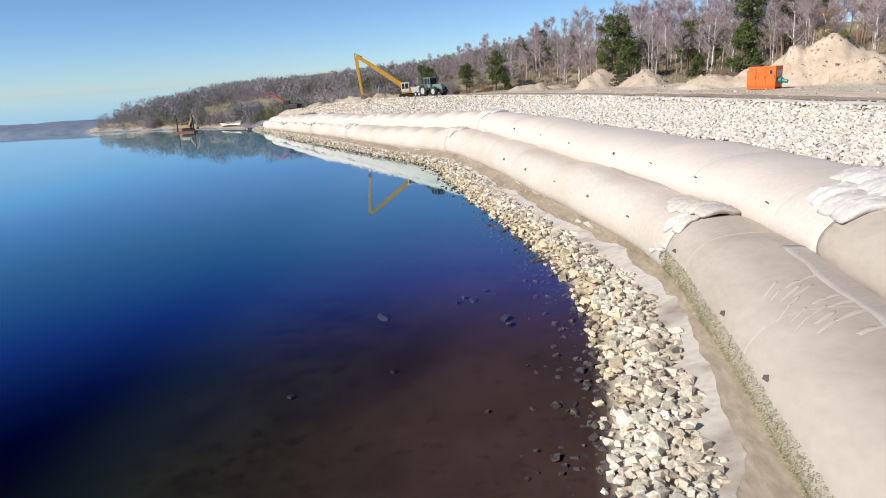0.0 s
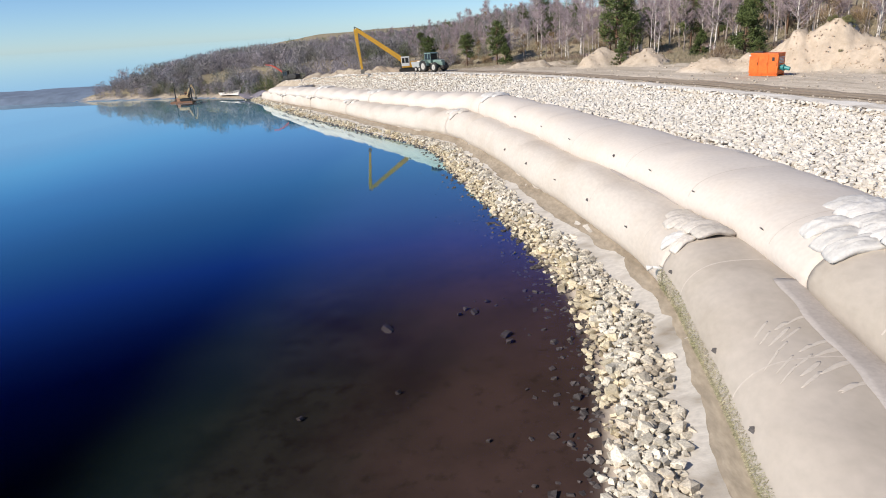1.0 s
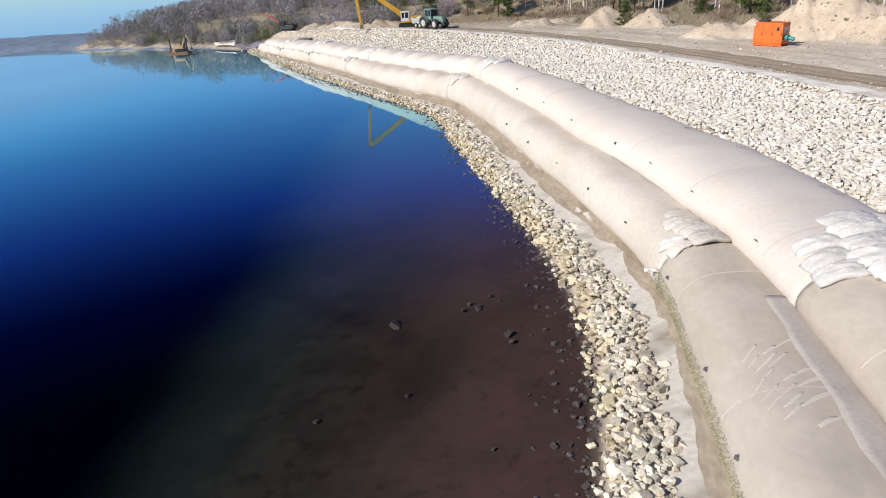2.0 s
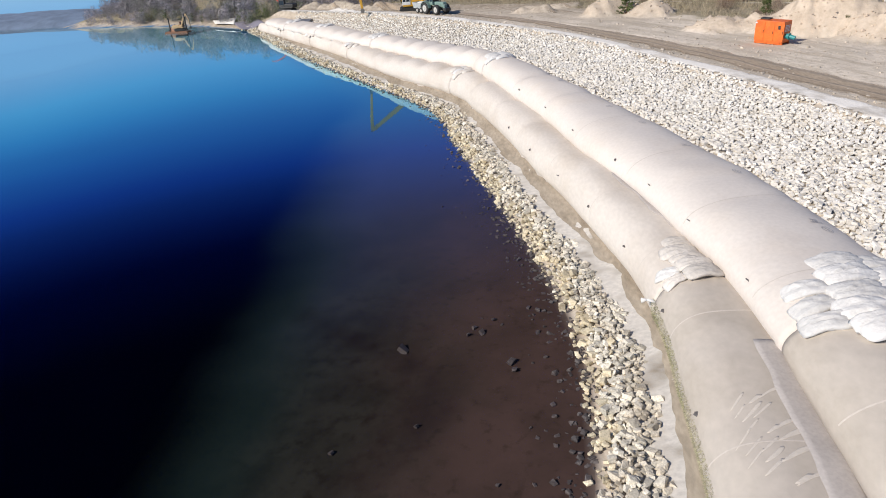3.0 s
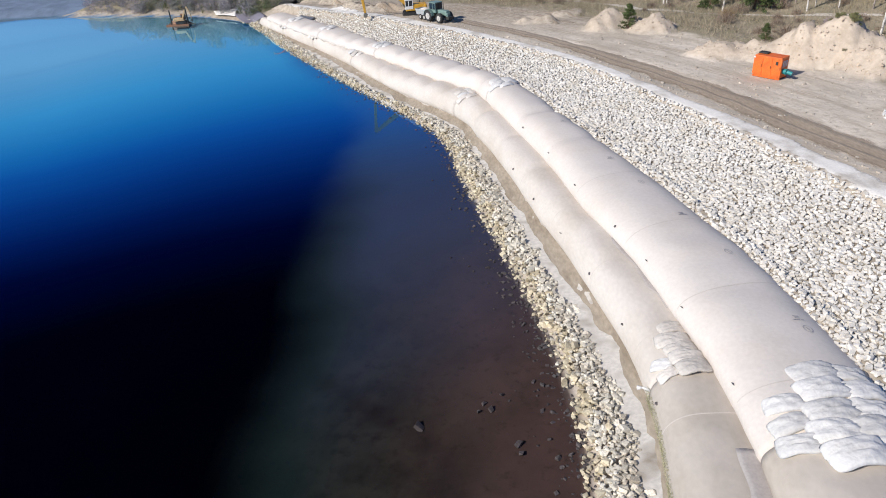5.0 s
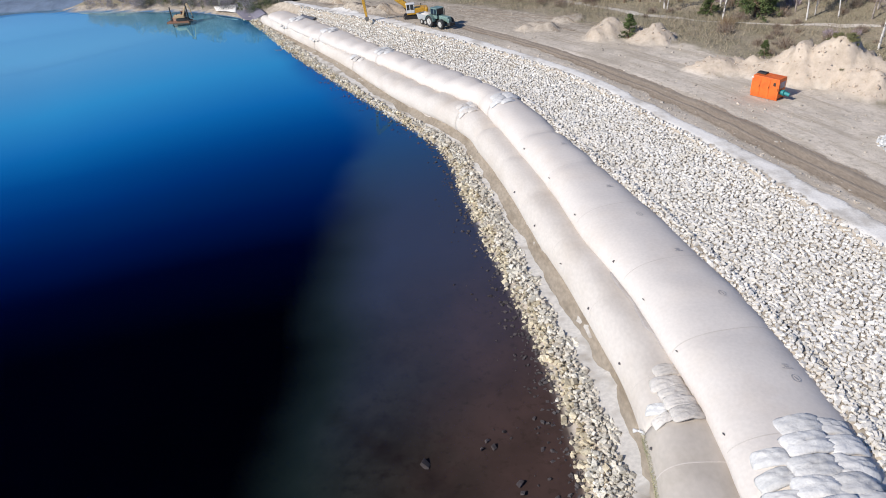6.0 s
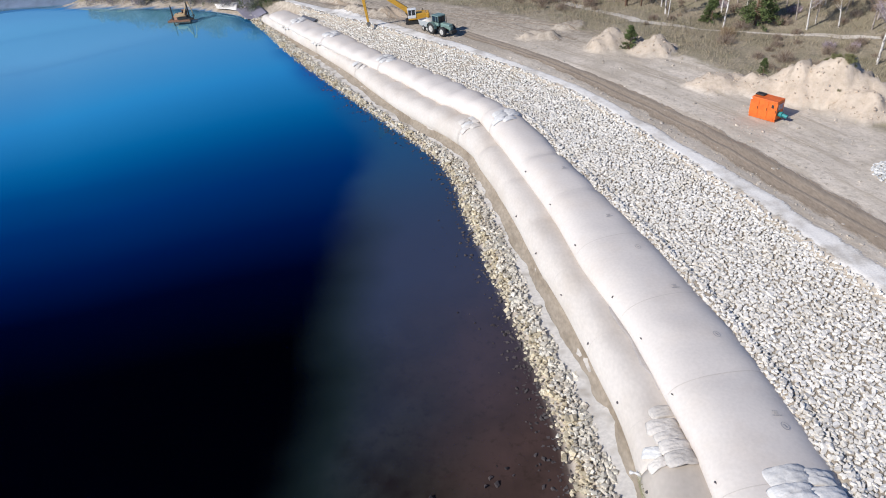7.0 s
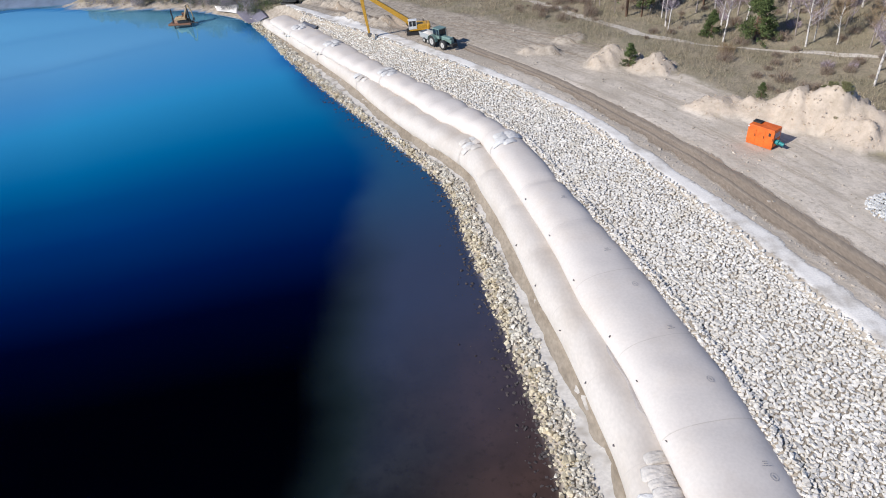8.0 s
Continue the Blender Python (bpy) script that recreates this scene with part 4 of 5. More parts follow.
def plant(tree, x, y, s=1.0):
    """Sets a tree down: the first time the built one, then copies of it."""
    m = pose(x, y, zat(x, y) - 0.05, 0, 0, rng.uniform(0, 360))
    ob = tree
    if tree in used:
        ob = copy_thing(tree, m)
    used.add(tree)
    ob.matrix_basis = m @ Matrix.Scale(s, 4)
    return ob


def wood():
    spots = []

    def free(x, y, gap):
        if any((x - a) ** 2 + (y - b) ** 2 < gap * gap for a, b in spots):
            return False
        spots.append((x, y))
        return True

    # trees that stand out
    for tree, x, y, s in ((SPRUCES[0], 16.9, 85.4, 1.15), (SPRUCES[0], 28.1, 71.0, 0.65), (SPRUCES[1], 34.4, 92.6, 0.95), (PINES[0], 20.4, 108.4, 1.15), (PINES[2], 22.4, 107, 0.85), (BIRCHES[0], 42.2, 76.0, 0.95), (BIRCHES[3], 44.2, 79.5, 0.8), (BIRCHES[0], 39.5, 88.7, 0.85), (BIRCHES[3], 32.0, 99.4, 0.75), (PINES[1], 41, 108, 1.05), (SPRUCES[1], 29.6, 95.5, 0.5),
                          (BIRCHES[0], 30.5, 93, 0.9), (BIRCHES[3], 17, 124, 1.0), (BIRCHES[6], 43, 88, 1.0), (BIRCHES[5], 46, 86, 0.9), (BIRCHES[6], 41, 90, 0.8), (BIRCHES[4], 48, 80, 1.0), (BIRCHES[1], 50, 78, 0.9), (PINES[0], 2, 133, 0.9), (PINES[2], -4, 138, 0.8), (PINES[2], -12, 142, 0.9), (SPRUCES[1], 3.5, 128, 0.6)):
        free(x, y, 0.5)
        for k in (3, 6):
            if y < 110:
                spots.append((x - 0.36 * k, y - 0.93 * k))
        plant(tree, x, y, s)
    for cx, cy, wide, n in ((33.0, 67.4, 0.7, 26), (34.0, 66.2, 0.6, 22), (38.6, 61.8, 1.0, 20)):
        for _ in range(n):
            plant(GREEN_TUFT, cx + rng.normal(0, wide * 0.6), cy + rng.normal(0, wide * 0.6), rng.uniform(0.22, 0.6))
    spare = []
    found = []
    for _ in range(12000):
        if len(found) >= 480:
            break
        y = rng.uniform(72, 195)
        x = rng.uniform(-55, 88)
        e = (x - float(ROAD_R(y))) * 0.8
        first = 31 if x > 26 else ((float(TRACK(y)) + 4 - float(ROAD_R(y))) * 0.8 if 4 < x <= 26 and y < 136 else 30)
        if e < first or e > first + 48 or not free(x, y, 2.3 if e < first + 25 else 2.9):
            continue
        k = rng.random()
        tree = PINES[int(rng.integers(3))] if k < 0.06 else BIRCHES[int(rng.integers(5))] if k < 0.95 else BIRCHES[5]
        found.append((math.hypot(x, y), tree, x, y, rng.uniform(0.7, 1.05) * (0.45 if x < -8 else 0.55 if x < 10 else 0.72 if x < 26 else 0.9)))
    for k, (_, tree, x, y, s) in enumerate(sorted(found, key=lambda r: r[0])):
        if k < 280:
            plant(tree, x, y, s)
        else:
            spare.append((tree, x, y, s))
    found = []
    for _ in range(9000):
        if len(found) >= 420:
            break
        y = rng.uniform(55, 170)
        x = rng.uniform(-50, 75)
        e = (x - float(ROAD_R(y))) * 0.8
        if e < (14 if x > 30 else 17) or e > 75 or zat(x, y) < 4 or float(heaps(np.array([x]), np.array([y]))[0]) > 0.6 or not free(x, y, 1.3):
            continue
        found.append((math.hypot(x, y), BUSHES[int(rng.choice(4, p=(0.46, 0.42, 0.09, 0.03)))], x, y, rng.uniform(0.35, 0.95)))
    for k, (_, tree, x, y, s) in enumerate(sorted(found, key=lambda r: r[0])):
        if k < 280:
            plant(tree, x, y, s)
        else:
            spare.append((tree, x, y, s))
    joined("hill_wood", spare)


def joined(name, rows):
    """The farther trees and bushes of the hillside as one mesh for each material."""
    lots = {}
    for tree, x, y, s in rows:
        m = np.array(pose(x, y, zat(x, y) - 0.05, 0, 0, rng.uniform(0, 360)) @ Matrix.Scale(s, 4))
        for ob in tree.children:
            me = ob.data
            v = np.empty(len(me.vertices) * 3)
            me.vertices.foreach_get("co", v)
            v = v.reshape(-1, 3) @ m[:3, :3].T + m[:3, 3]
            me.calc_loop_triangles()
            f = np.empty(len(me.loop_triangles) * 3, dtype=np.int32)
            me.loop_triangles.foreach_get("vertices", f)
            lot = lots.setdefault(me.materials[0], [[], [], 0])
            lot[0].append(v)
            lot[1].append(f.reshape(-1, 3) + lot[2])
            lot[2] += len(v)
    for material, (vs, fs, _) in lots.items():
        vs, fs = np.concatenate(vs), np.concatenate(fs)
        tagged(quick(name, vs, fs, material), "bare birch wood and brush farther up the hillside", "woodland", kind="stuff")


wood()


def grass_field():
    """Dry grass on the hillside and round the heaps: one sheet of blades."""
    n = 260000
    y = rng.uniform(45, 150, n)
    x = ROAD_R(y) + rng.uniform(8, 75, n)
    e = (x - ROAD_R(y)) * 0.8
    keep = (rng.random(n) < step(e, 9, 17) * (0.25 + 0.75 * (fuzz(x, y, 5, 3) > -0.1))) & (heaps(x, y) < 0.5)
    x, y = x[keep], y[keep]
    feet = np.stack([x, y, height(x, y) - 0.03], 1)
    ways = unit(rng.normal(size=feet.shape) * (0.5, 0.5, 0.2) + (0, 0, 1))
    v, f = slivers(feet, ways, rng.uniform(0.25, 0.85, len(x)), rng.uniform(0.02, 0.06, len(x)), 9)
    return tagged(quick("grass", v, f, M_GRASS), "dry yellowish winter grass over the hillside", "grass", kind="stuff")


grass_field()


def far_woods(name, n, region, hs, material, label):
    """Distant wood as many uneven small clumps of slivers."""
    vs, fs, c = [], [], 0
    q = np.random.default_rng(len(name))
    for _ in range(n):
        x, y = region(q)
        z = zat(x, y)
        h = q.uniform(*hs)
        k = 260
        feet = np.stack([x + q.normal(0, 0.13, k) * h, y + q.normal(0, 0.13, k) * h, z + q.uniform(0, 0.75, k) * h], 1)
        ways = unit(q.normal(size=(k, 3)) * (0.6, 0.6, 0.4) + (0, 0, 0.7))
        v, f = slivers(feet, ways, q.uniform(0.06, 0.2, k) * h, q.uniform(0.007, 0.026, k) * h, int(x * 7 + y * 13) % 9999)
        vs.append(v)
        fs.append(f + c)
        c += len(v)
    return tagged(quick(name, np.concatenate(vs), np.concatenate(fs), material), label, "woodland", kind="stuff")


def headland(q):
    while True:
        y, x = q.uniform(138, 215), q.uniform(-95, -20)
        if 2.5 < (x - float(WATER(y))) * 0.6 and zat(x, y) > 0.5 and x > -52 - (y - 138) * 1.6:
            return x, y


far_woods("headland_wood", 800, headland, (3.0, 6.4), M_FARWOOD, "bare brown wood with some pines on the far headland")


def ridge(q):
    while True:
        y, x = q.uniform(142, 225), q.uniform(-75, 22)
        if (x - float(WATER(y))) * 0.6 > 22 and (x - float(ROAD_R(y))) * 0.8 > 20:
            return x, y


far_woods("ridge_wood", 620, ridge, (3.0, 5.6), M_FARWOOD, "bare purplish wood along the far ridge")
far_woods("ridge_pines", 70, ridge, (3.8, 6.4), M_NEEDLE, "dark pines standing over the far ridge")


def headland_edge(q):
    while True:
        y, x = q.uniform(136, 200), q.uniform(-95, -25)
        if 1.2 < (x - float(WATER(y))) * 0.5 < 16 and zat(x, y) > 0.25 and x < float(SLOPE_TOP(y)) - 4:
            return x, y


far_woods("headland_brush", 420, headland_edge, (1.2, 3.6), M_FARWOOD, "low brush and young pines along the far headland")


def headland_foot(q):
    while True:
        y, x = q.uniform(137, 158), q.uniform(-80, -38)
        if 1.5 < (x - float(WATER(y))) * 0.5 < 9 and zat(x, y) > 0.3:
            return x, y


far_woods("headland_pines", 60, headland_foot, (1.4, 3.4), M_NEEDLE, "dark green young pines at the foot of the far headland")


def build_backdrop():
    """The hazy far shore across the lake: a long low wooded ridge with an uneven top."""
    xs = np.arange(-1500, -60, 3.0)
    ys = np.array([0.0, 3, 8, 16, 30])
    hs = np.array([0.0, 0.55, 0.85, 1.0, 0.0])
    vs = []
    for x in xs:
        top = 2.7 * (0.9 + 0.12 * float(fuzz(x, 4.4, 30, 2))) * float(1 - step(x, -97, -70))
        for dy, hh in zip(ys, hs):
            y0 = 158 + 0.012 * max(0, -x - 100)
            z = hh * top + (0.3 * float(fuzz(x, dy, 3.5, 2)) if 0 < hh else 0)
            vs.append((x, y0 + dy, z - 0.15))
    q = np.arange(len(vs)).reshape(len(xs), 5)
    fs = np.stack([q[:-1, :-1], q[1:, :-1], q[1:, 1:], q[:-1, 1:]], -1).reshape(-1, 4)
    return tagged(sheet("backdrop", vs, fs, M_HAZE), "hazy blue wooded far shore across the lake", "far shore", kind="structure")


build_backdrop()


# ---------------------------------------------------------------- machines
def wheel(parent, x, y, r, w, name="wheel"):
    """A wheel with lugged tyre and dished rim; its axle lies along y."""
    h = new(name)
    h.parent = parent
    h.matrix_basis = pose(x, y, r)
    bm = bmesh.new()
    seg = 28
    prof = ((0.58, -0.46), (0.86, -0.5), (0.97, -0.36), (1.0, 0.0), (0.97, 0.36), (0.86, 0.5), (0.58, 0.46))
    rings = [[bm.verts.new((math.cos(2 * math.pi * k / seg) * r * (p if 0 < i < 6 and k % 2 else p - 0.025), q * w, math.sin(2 * math.pi * k / seg) * r * (p if k % 2 else p - 0.025))) for k in range(seg)] for i, (p, q) in enumerate(prof)]
    for a, b in zip(rings, rings[1:] + rings[:1]):
        for k in range(seg):
            bm.faces.new((a[k], a[(k + 1) % seg], b[(k + 1) % seg], b[k]))
    bmesh.ops.recalc_face_normals(bm, faces=bm.faces[:])
    part("tyre", bm, M_RUBBER, h)
    bm = bmesh.new()
    rod(bm, (0, -w * 0.4, 0), (0, w * 0.4, 0), r * 0.6, seg=20)
    rod(bm, (0, -w * 0.52, 0), (0, w * 0.52, 0), r * 0.2, seg=12)
    part("rim", bm, M_RIM, h, "pale dusty rim")
    return h


def cab(parent, size, at, material, label=""):
    """A glazed cab: posts, roof and floor, with dark panes set in."""
    x, y, z = size
    c = new("cab")
    c.parent = parent
    c.matrix_basis = pose(*at)
    tagged(c, label)
    bm = bmesh.new()
    for sx in (-1, 0.1, 1):
        for sy in (-1, 1):
            box(bm, (0.09, 0.09, z), (sx * (x / 2 - 0.05), sy * (y / 2 - 0.05), z / 2), bevel=0.015)
    box(bm, (x + 0.12, y + 0.1, 0.16), (0, 0, z + 0.06), bevel=0.05)
    box(bm, (x, y, z * 0.34), (0, 0, z * 0.17), bevel=0.03)
    part("frame", bm, material, c)
    bm = bmesh.new()
    box(bm, (x - 0.1, y - 0.1, z * 0.62), (0, 0, z * 0.68), bevel=0)
    part("pane", bm, M_WINDOW, c, "dark window glass")
    return c


def tracks(parent, length, gauge, r, w):
    for s in (-1, 1):
        bm = bmesh.new()
        seg, pts = 12, []
        for k in range(seg + 1):
            a = math.pi / 2 + math.pi * k / seg
            pts.append((-length / 2 + r + math.cos(a) * r, r + math.sin(a) * r))
        for k in range(seg + 1):
            a = -math.pi / 2 + math.pi * k / seg
            pts.append((length / 2 - r + math.cos(a) * r, r + math.sin(a) * r))
        a = [bm.verts.new((p, s * gauge / 2 - w / 2, q)) for p, q in pts]
        b = [bm.verts.new((p, s * gauge / 2 + w / 2, q)) for p, q in pts]
        for k in range(len(pts)):
            j = (k + 1) % len(pts)
            bm.faces.new((a[k], a[j], b[j], b[k]))
        bm.faces.new(a[::-1])
        bm.faces.new(b)
        bmesh.ops.recalc_face_normals(bm, faces=bm.faces[:])
        for k in range(14):
            box(bm, (0.12, w + 0.03, 0.06), (-length / 2 + r + (length - 2 * r) * k / 13, s * gauge / 2, 2 * r), bevel=0)
        part("track", bm, M_DARK, parent, "muddy steel crawler track")
    bm = bmesh.new()
    box(bm, (length * 0.6, gauge, 0.35), (0, 0, r + 0.1))
    rod(bm, (0, 0, r), (0, 0, 2 * r + 0.25), 0.6, seg=18)
    part("undercarriage", bm, M_DARK, parent)


def excavator(m, boom, stick, paint, cab_paint, label, wide=0.45, size=1.0, body_paint=None, deep=1.0, scoop=1.0):
    """A tracked excavator that looks along its own +x. boom: points from the foot to the tip; stick: from the tip to the bucket."""
    e = thing("excavator", m, label, "excavator")
    tracks(e, 4.4 * size, 2.5 * size, 0.45 * size, 0.6 * size)
    bm = bmesh.new()
    box(bm, (4.2 * size, 2.7 * size, 0.35 * size), (-0.6 * size, 0, 1.25 * size), bevel=0.05)
    box(bm, (2.3 * size, 2.6 * size, 0.95 * size), (-1.2 * size, 0, 1.85 * size), bevel=0.1)
    box(bm, (1.4 * size, 0.9 * size, 0.8 * size), (0.6 * size, -0.85 * size, 1.8 * size), bevel=0.08)
    part("body", bm, body_paint or paint, e)
    bm = bmesh.new()
    box(bm, (0.8 * size, 2.7 * size, 1.05 * size), (-2.6 * size, 0, 1.75 * size), bevel=0.18)
    part("counterweight", bm, body_paint or paint, e)
    cab(e, (1.7 * size, 1.05 * size, 1.75 * size), (0.75 * size, 0.85 * size, 1.42 * size), cab_paint, "white glazed cab")
    bm = bmesh.new()
    beam(bm, boom, wide * 1.1, 1.05 * size * deep, 0.65 * size * deep)
    part("boom", bm, paint, e)
    bm = bmesh.new()
    beam(bm, stick, wide * 0.95, 0.8 * size * deep, 0.42 * size * deep)
    part("stick", bm, paint, e)
    tip = Vector(boom[-1])
    b0, b1 = Vector(boom[0]), Vector(boom[1])
    knee = Vector(stick[0]).lerp(Vector(stick[-1]), 0.14) + Vector((0.3, 0, 0)) * size
    pairs = [(tip + Vector((-1.3, 0, -0.35)) * size, tip + Vector((0.25, 0, 0.45)) * size), (tip + Vector((0.25, 0, 0.45)) * size, knee)]
    pairs += [(b0 + Vector((0.35, s * 0.45, -0.35)), b0.lerp(b1, 0.75) + Vector((0.3, s * 0.35, -0.2))) for s in (-1, 1)]
    for a, b in pairs:
        part("cylinder", rod(bmesh.new(), a, b, 0.075 * size), M_DARK, e, "hydraulic cylinder")
    part("exhaust", rod(bmesh.new(), (-1.6 * size, -0.9 * size, 2.2 * size), (-1.6 * size, -0.9 * size, 2.8 * size), 0.07), M_DARK, e)
    end = Vector(stick[-1])
    bm = bmesh.new()
    seg = 8
    for s in (-1, 1):
        pts = [end + Vector((x, 0, z)) * scoop for x, z in ((-0.1, 0), (-0.55, -0.45), (-0.35, -1.0), (0.25, -1.05), (0.45, -0.35), (0.1, 0))]
        v = [bm.verts.new(p + Vector((0, s * 0.55 * size * scoop, 0))) for p in pts]
        bm.faces.new(v if s > 0 else v[::-1])
        if s > 0:
            hi = v
    lo = [q for q in bm.verts if q not in hi]
    for k in range(4):
        bm.faces.new((hi[k], lo[k], lo[k + 1], hi[k + 1]))
    bmesh.ops.recalc_face_normals(bm, faces=bm.faces[:])
    bmesh.ops.solidify(bm, geom=bm.faces[:], thickness=0.04)
    part("bucket", bm, M_STEEL, e, "worn steel bucket")
    return e


EX = (-12.0, 105.0)
long_reach = excavator(pose(EX[0], EX[1], zat(*EX), 0, 0, 188), [(0.6, 0, 1.2), (1.4, 0, 2.3), (4.8, 0, 4.8), (7.75, 0, 6.9)], [(7.75, 0, 6.9), (7.7, 0, 5.2), (7.3, 0, 0.9)], M_YELLOW, M_WHITE, "yellow long-reach excavator with white cab on the haul road", 0.46, 0.72, deep=1.1, scoop=0.65)


def tractor(m):
    t = thing("tractor", m, "dusty green four-wheel tractor parked on the mud road", "tractor")
    for x, r, w in ((-1.35, 0.95, 0.7), (1.45, 0.82, 0.65)):
        for s in (-1, 1):
            wheel(t, x, s * 1.05, r, w)
    bm = bmesh.new()
    box(bm, (2.3, 0.85, 0.85), (1.35, 0, 1.55), bevel=0.15)
    box(bm, (0.5, 0.7, 0.7), (2.45, 0, 1.3), bevel=0.1)
    part("bonnet", bm, M_GREEN, t)
    bm = bmesh.new()
    box(bm, (4.2, 0.6, 0.5), (0, 0, 0.95), bevel=0.08)
    for x in (-1.35, 1.45):
        rod(bm, (x, -1.0, 0.9), (x, 1.0, 0.9), 0.14)
    box(bm, (0.7, 1.2, 0.5), (2.9, 0, 0.85), bevel=0.06)
    part("chassis", bm, M_DARK, t)
    cab(t, (1.65, 1.6, 1.55), (-0.65, 0, 1.45), M_GREEN)
    for s in (-1, 1):
        bm = bmesh.new()
        for k in range(6):
            a = math.radians(20 + 28 * k)
            box(bm, (0.58, 0.62, 0.06), (-1.35 + math.cos(a) * 1.05, s * 1.05, 0.95 + math.sin(a) * 1.05), (0, 90 - math.degrees(a), 0), bevel=0.02)
        part("mudguard", bm, M_GREEN, t)
    bm = bmesh.new()
    rod(bm, (0.75, 0.5, 1.9), (0.75, 0.5, 3.0), 0.06)
    part("exhaust", bm, M_DARK, t)
    return t


def trailer(m):
    t = thing("trailer", m, "grey tipping trailer hitched behind the tractor, half full", "trailer")
    for x in (-0.75, 0.6):
        for s in (-1, 1):
            wheel(t, x, s * 0.95, 0.58, 0.48)
    bm = bmesh.new()
    pts = [(-2.2, 0.95), (2.1, 0.95), (2.3, 2.15), (-2.5, 2.15)]
    for s in (-1, 1):
        v = [bm.verts.new((x, s * (1.0 + 0.15 * (z > 1.5)), z)) for x, z in pts]
        bm.faces.new(v)
    vv = bm.verts[:]
    for k in (0, 1, 3):
        j = (k + 1) % 4
        bm.faces.new((vv[k], vv[j], vv[4 + j], vv[4 + k]))
    bmesh.ops.recalc_face_normals(bm, faces=bm.faces[:])
    bmesh.ops.solidify(bm, geom=bm.faces[:], thickness=0.07)
    part("tub", bm, M_GREY, t)
    bm = bmesh.new()
    box(bm, (4.2, 0.9, 0.22), (0, 0, 0.78))
    rod(bm, (2.0, 0, 0.75), (3.5, 0, 0.65), 0.08)
    part("drawbar", bm, M_DARK, t)
    bm = bmesh.new()
    bmesh.ops.create_grid(bm, x_segments=14, y_segments=8, size=1.0)
    for v in bm.verts:
        d = max(abs(v.co.x), abs(v.co.y))
        v.co = Vector((v.co.x * 2.15, v.co.y * 1.0, 1.85 + 0.5 * (1 - d * d) + rng.uniform(-0.06, 0.06)))
    part("load", bm, M_CLOTH, t, "pale load of rubble", True)
    return t


TR = (-7.5, 97.4)
tractor(pose(TR[0], TR[1], zat(*TR) + 0.04, 0, 0, -46) @ Matrix.Scale(0.84, 4))
TL = (-9.5, 99.8)
trailer(pose(TL[0], TL[1], zat(*TL) + 0.04, 0, 0, -48) @ Matrix.Scale(0.66, 4))


def pump_container(m):
    """An orange steel pump housing on skids with a teal outlet."""
    c = thing("pump_container", m, "orange steel pump container with teal outlet pipe beside a sand heap", "pump container")
    L, W, H = 3.0, 1.6, 2.2
    bm = bmesh.new()
    box(bm, (L, W, H), (0, 0, 0.15 + H / 2), bevel=0.04)
    part("body", bm, M_ORANGE, c)
    for s in (-1, 1):
        bm = bmesh.new()
        box(bm, (L + 0.1, 0.14, 0.16), (0, s * (W / 2 - 0.1), 0.08), bevel=0.02)
        part("skid", bm, M_ORANGE, c)
    for x in (-1.05, 0.0, 1.05):
        bm = bmesh.new()
        box(bm, (1.02, 0.03, 1.9), (x, -W / 2 - 0.018, 1.25), bevel=0.012)
        d = part("door", bm, M_ORANGE, c)
        bm = bmesh.new()
        rod(bm, (x + 0.42, -W / 2 - 0.07, 1.1), (x + 0.42, -W / 2 - 0.07, 1.4), 0.025)
        h = part("handle", bm, M_DARK, d)
    bm = bmesh.new()
    box(bm, (1.0, 0.7, 0.16), (-1.0, 0.2, 0.15 + H + 0.08), bevel=0.03)
    part("roof_hatch", bm, M_DARK, c, "dark roof hatch")
    bm = bmesh.new()
    for k in range(5):
        box(bm, (0.05, 1.0, 0.07), (L / 2 + 0.02, 0, 1.35 + 0.14 * k), (0, 25, 0), bevel=0)
    part("grille", bm, M_WHITE, c, "pale cooling grille")
    bm = bmesh.new()
    box(bm, (0.26, 0.06, 0.36), (1.05, -W / 2 - 0.05, 1.75), bevel=0.01)
    part("control_flap", bm, M_DARK, c, "dark control box")
    bm = bmesh.new()
    box(bm, (0.22, 0.03, 0.14), (-1.5, -W / 2 - 0.045, 2.1), bevel=0.005)
    part("label_plate", bm, M_WHITE, c, "small white plate")
    bm = bmesh.new()
    rod(bm, (L / 2 - 0.05, -0.15, 0.85), (L / 2 + 0.35, -0.15, 0.85), 0.27, seg=18)
    rod(bm, (L / 2 + 0.35, -0.15, 0.85), (L / 2 + 0.45, -0.15, 0.85), 0.34, seg=18)
    rod(bm, (L / 2 + 0.45, -0.15, 0.85), (L / 2 + 1.0, -0.1, 0.72), 0.2, seg=18)
    part("outlet_pipe", bm, M_TEAL, c, "teal pump outlet with flange")
    return c


PC = (26.1, 63.4)
pump_container(pose(PC[0], PC[1], zat(*PC) + 0.02, 0, 0, -48) @ Matrix.Scale(0.86, 4))


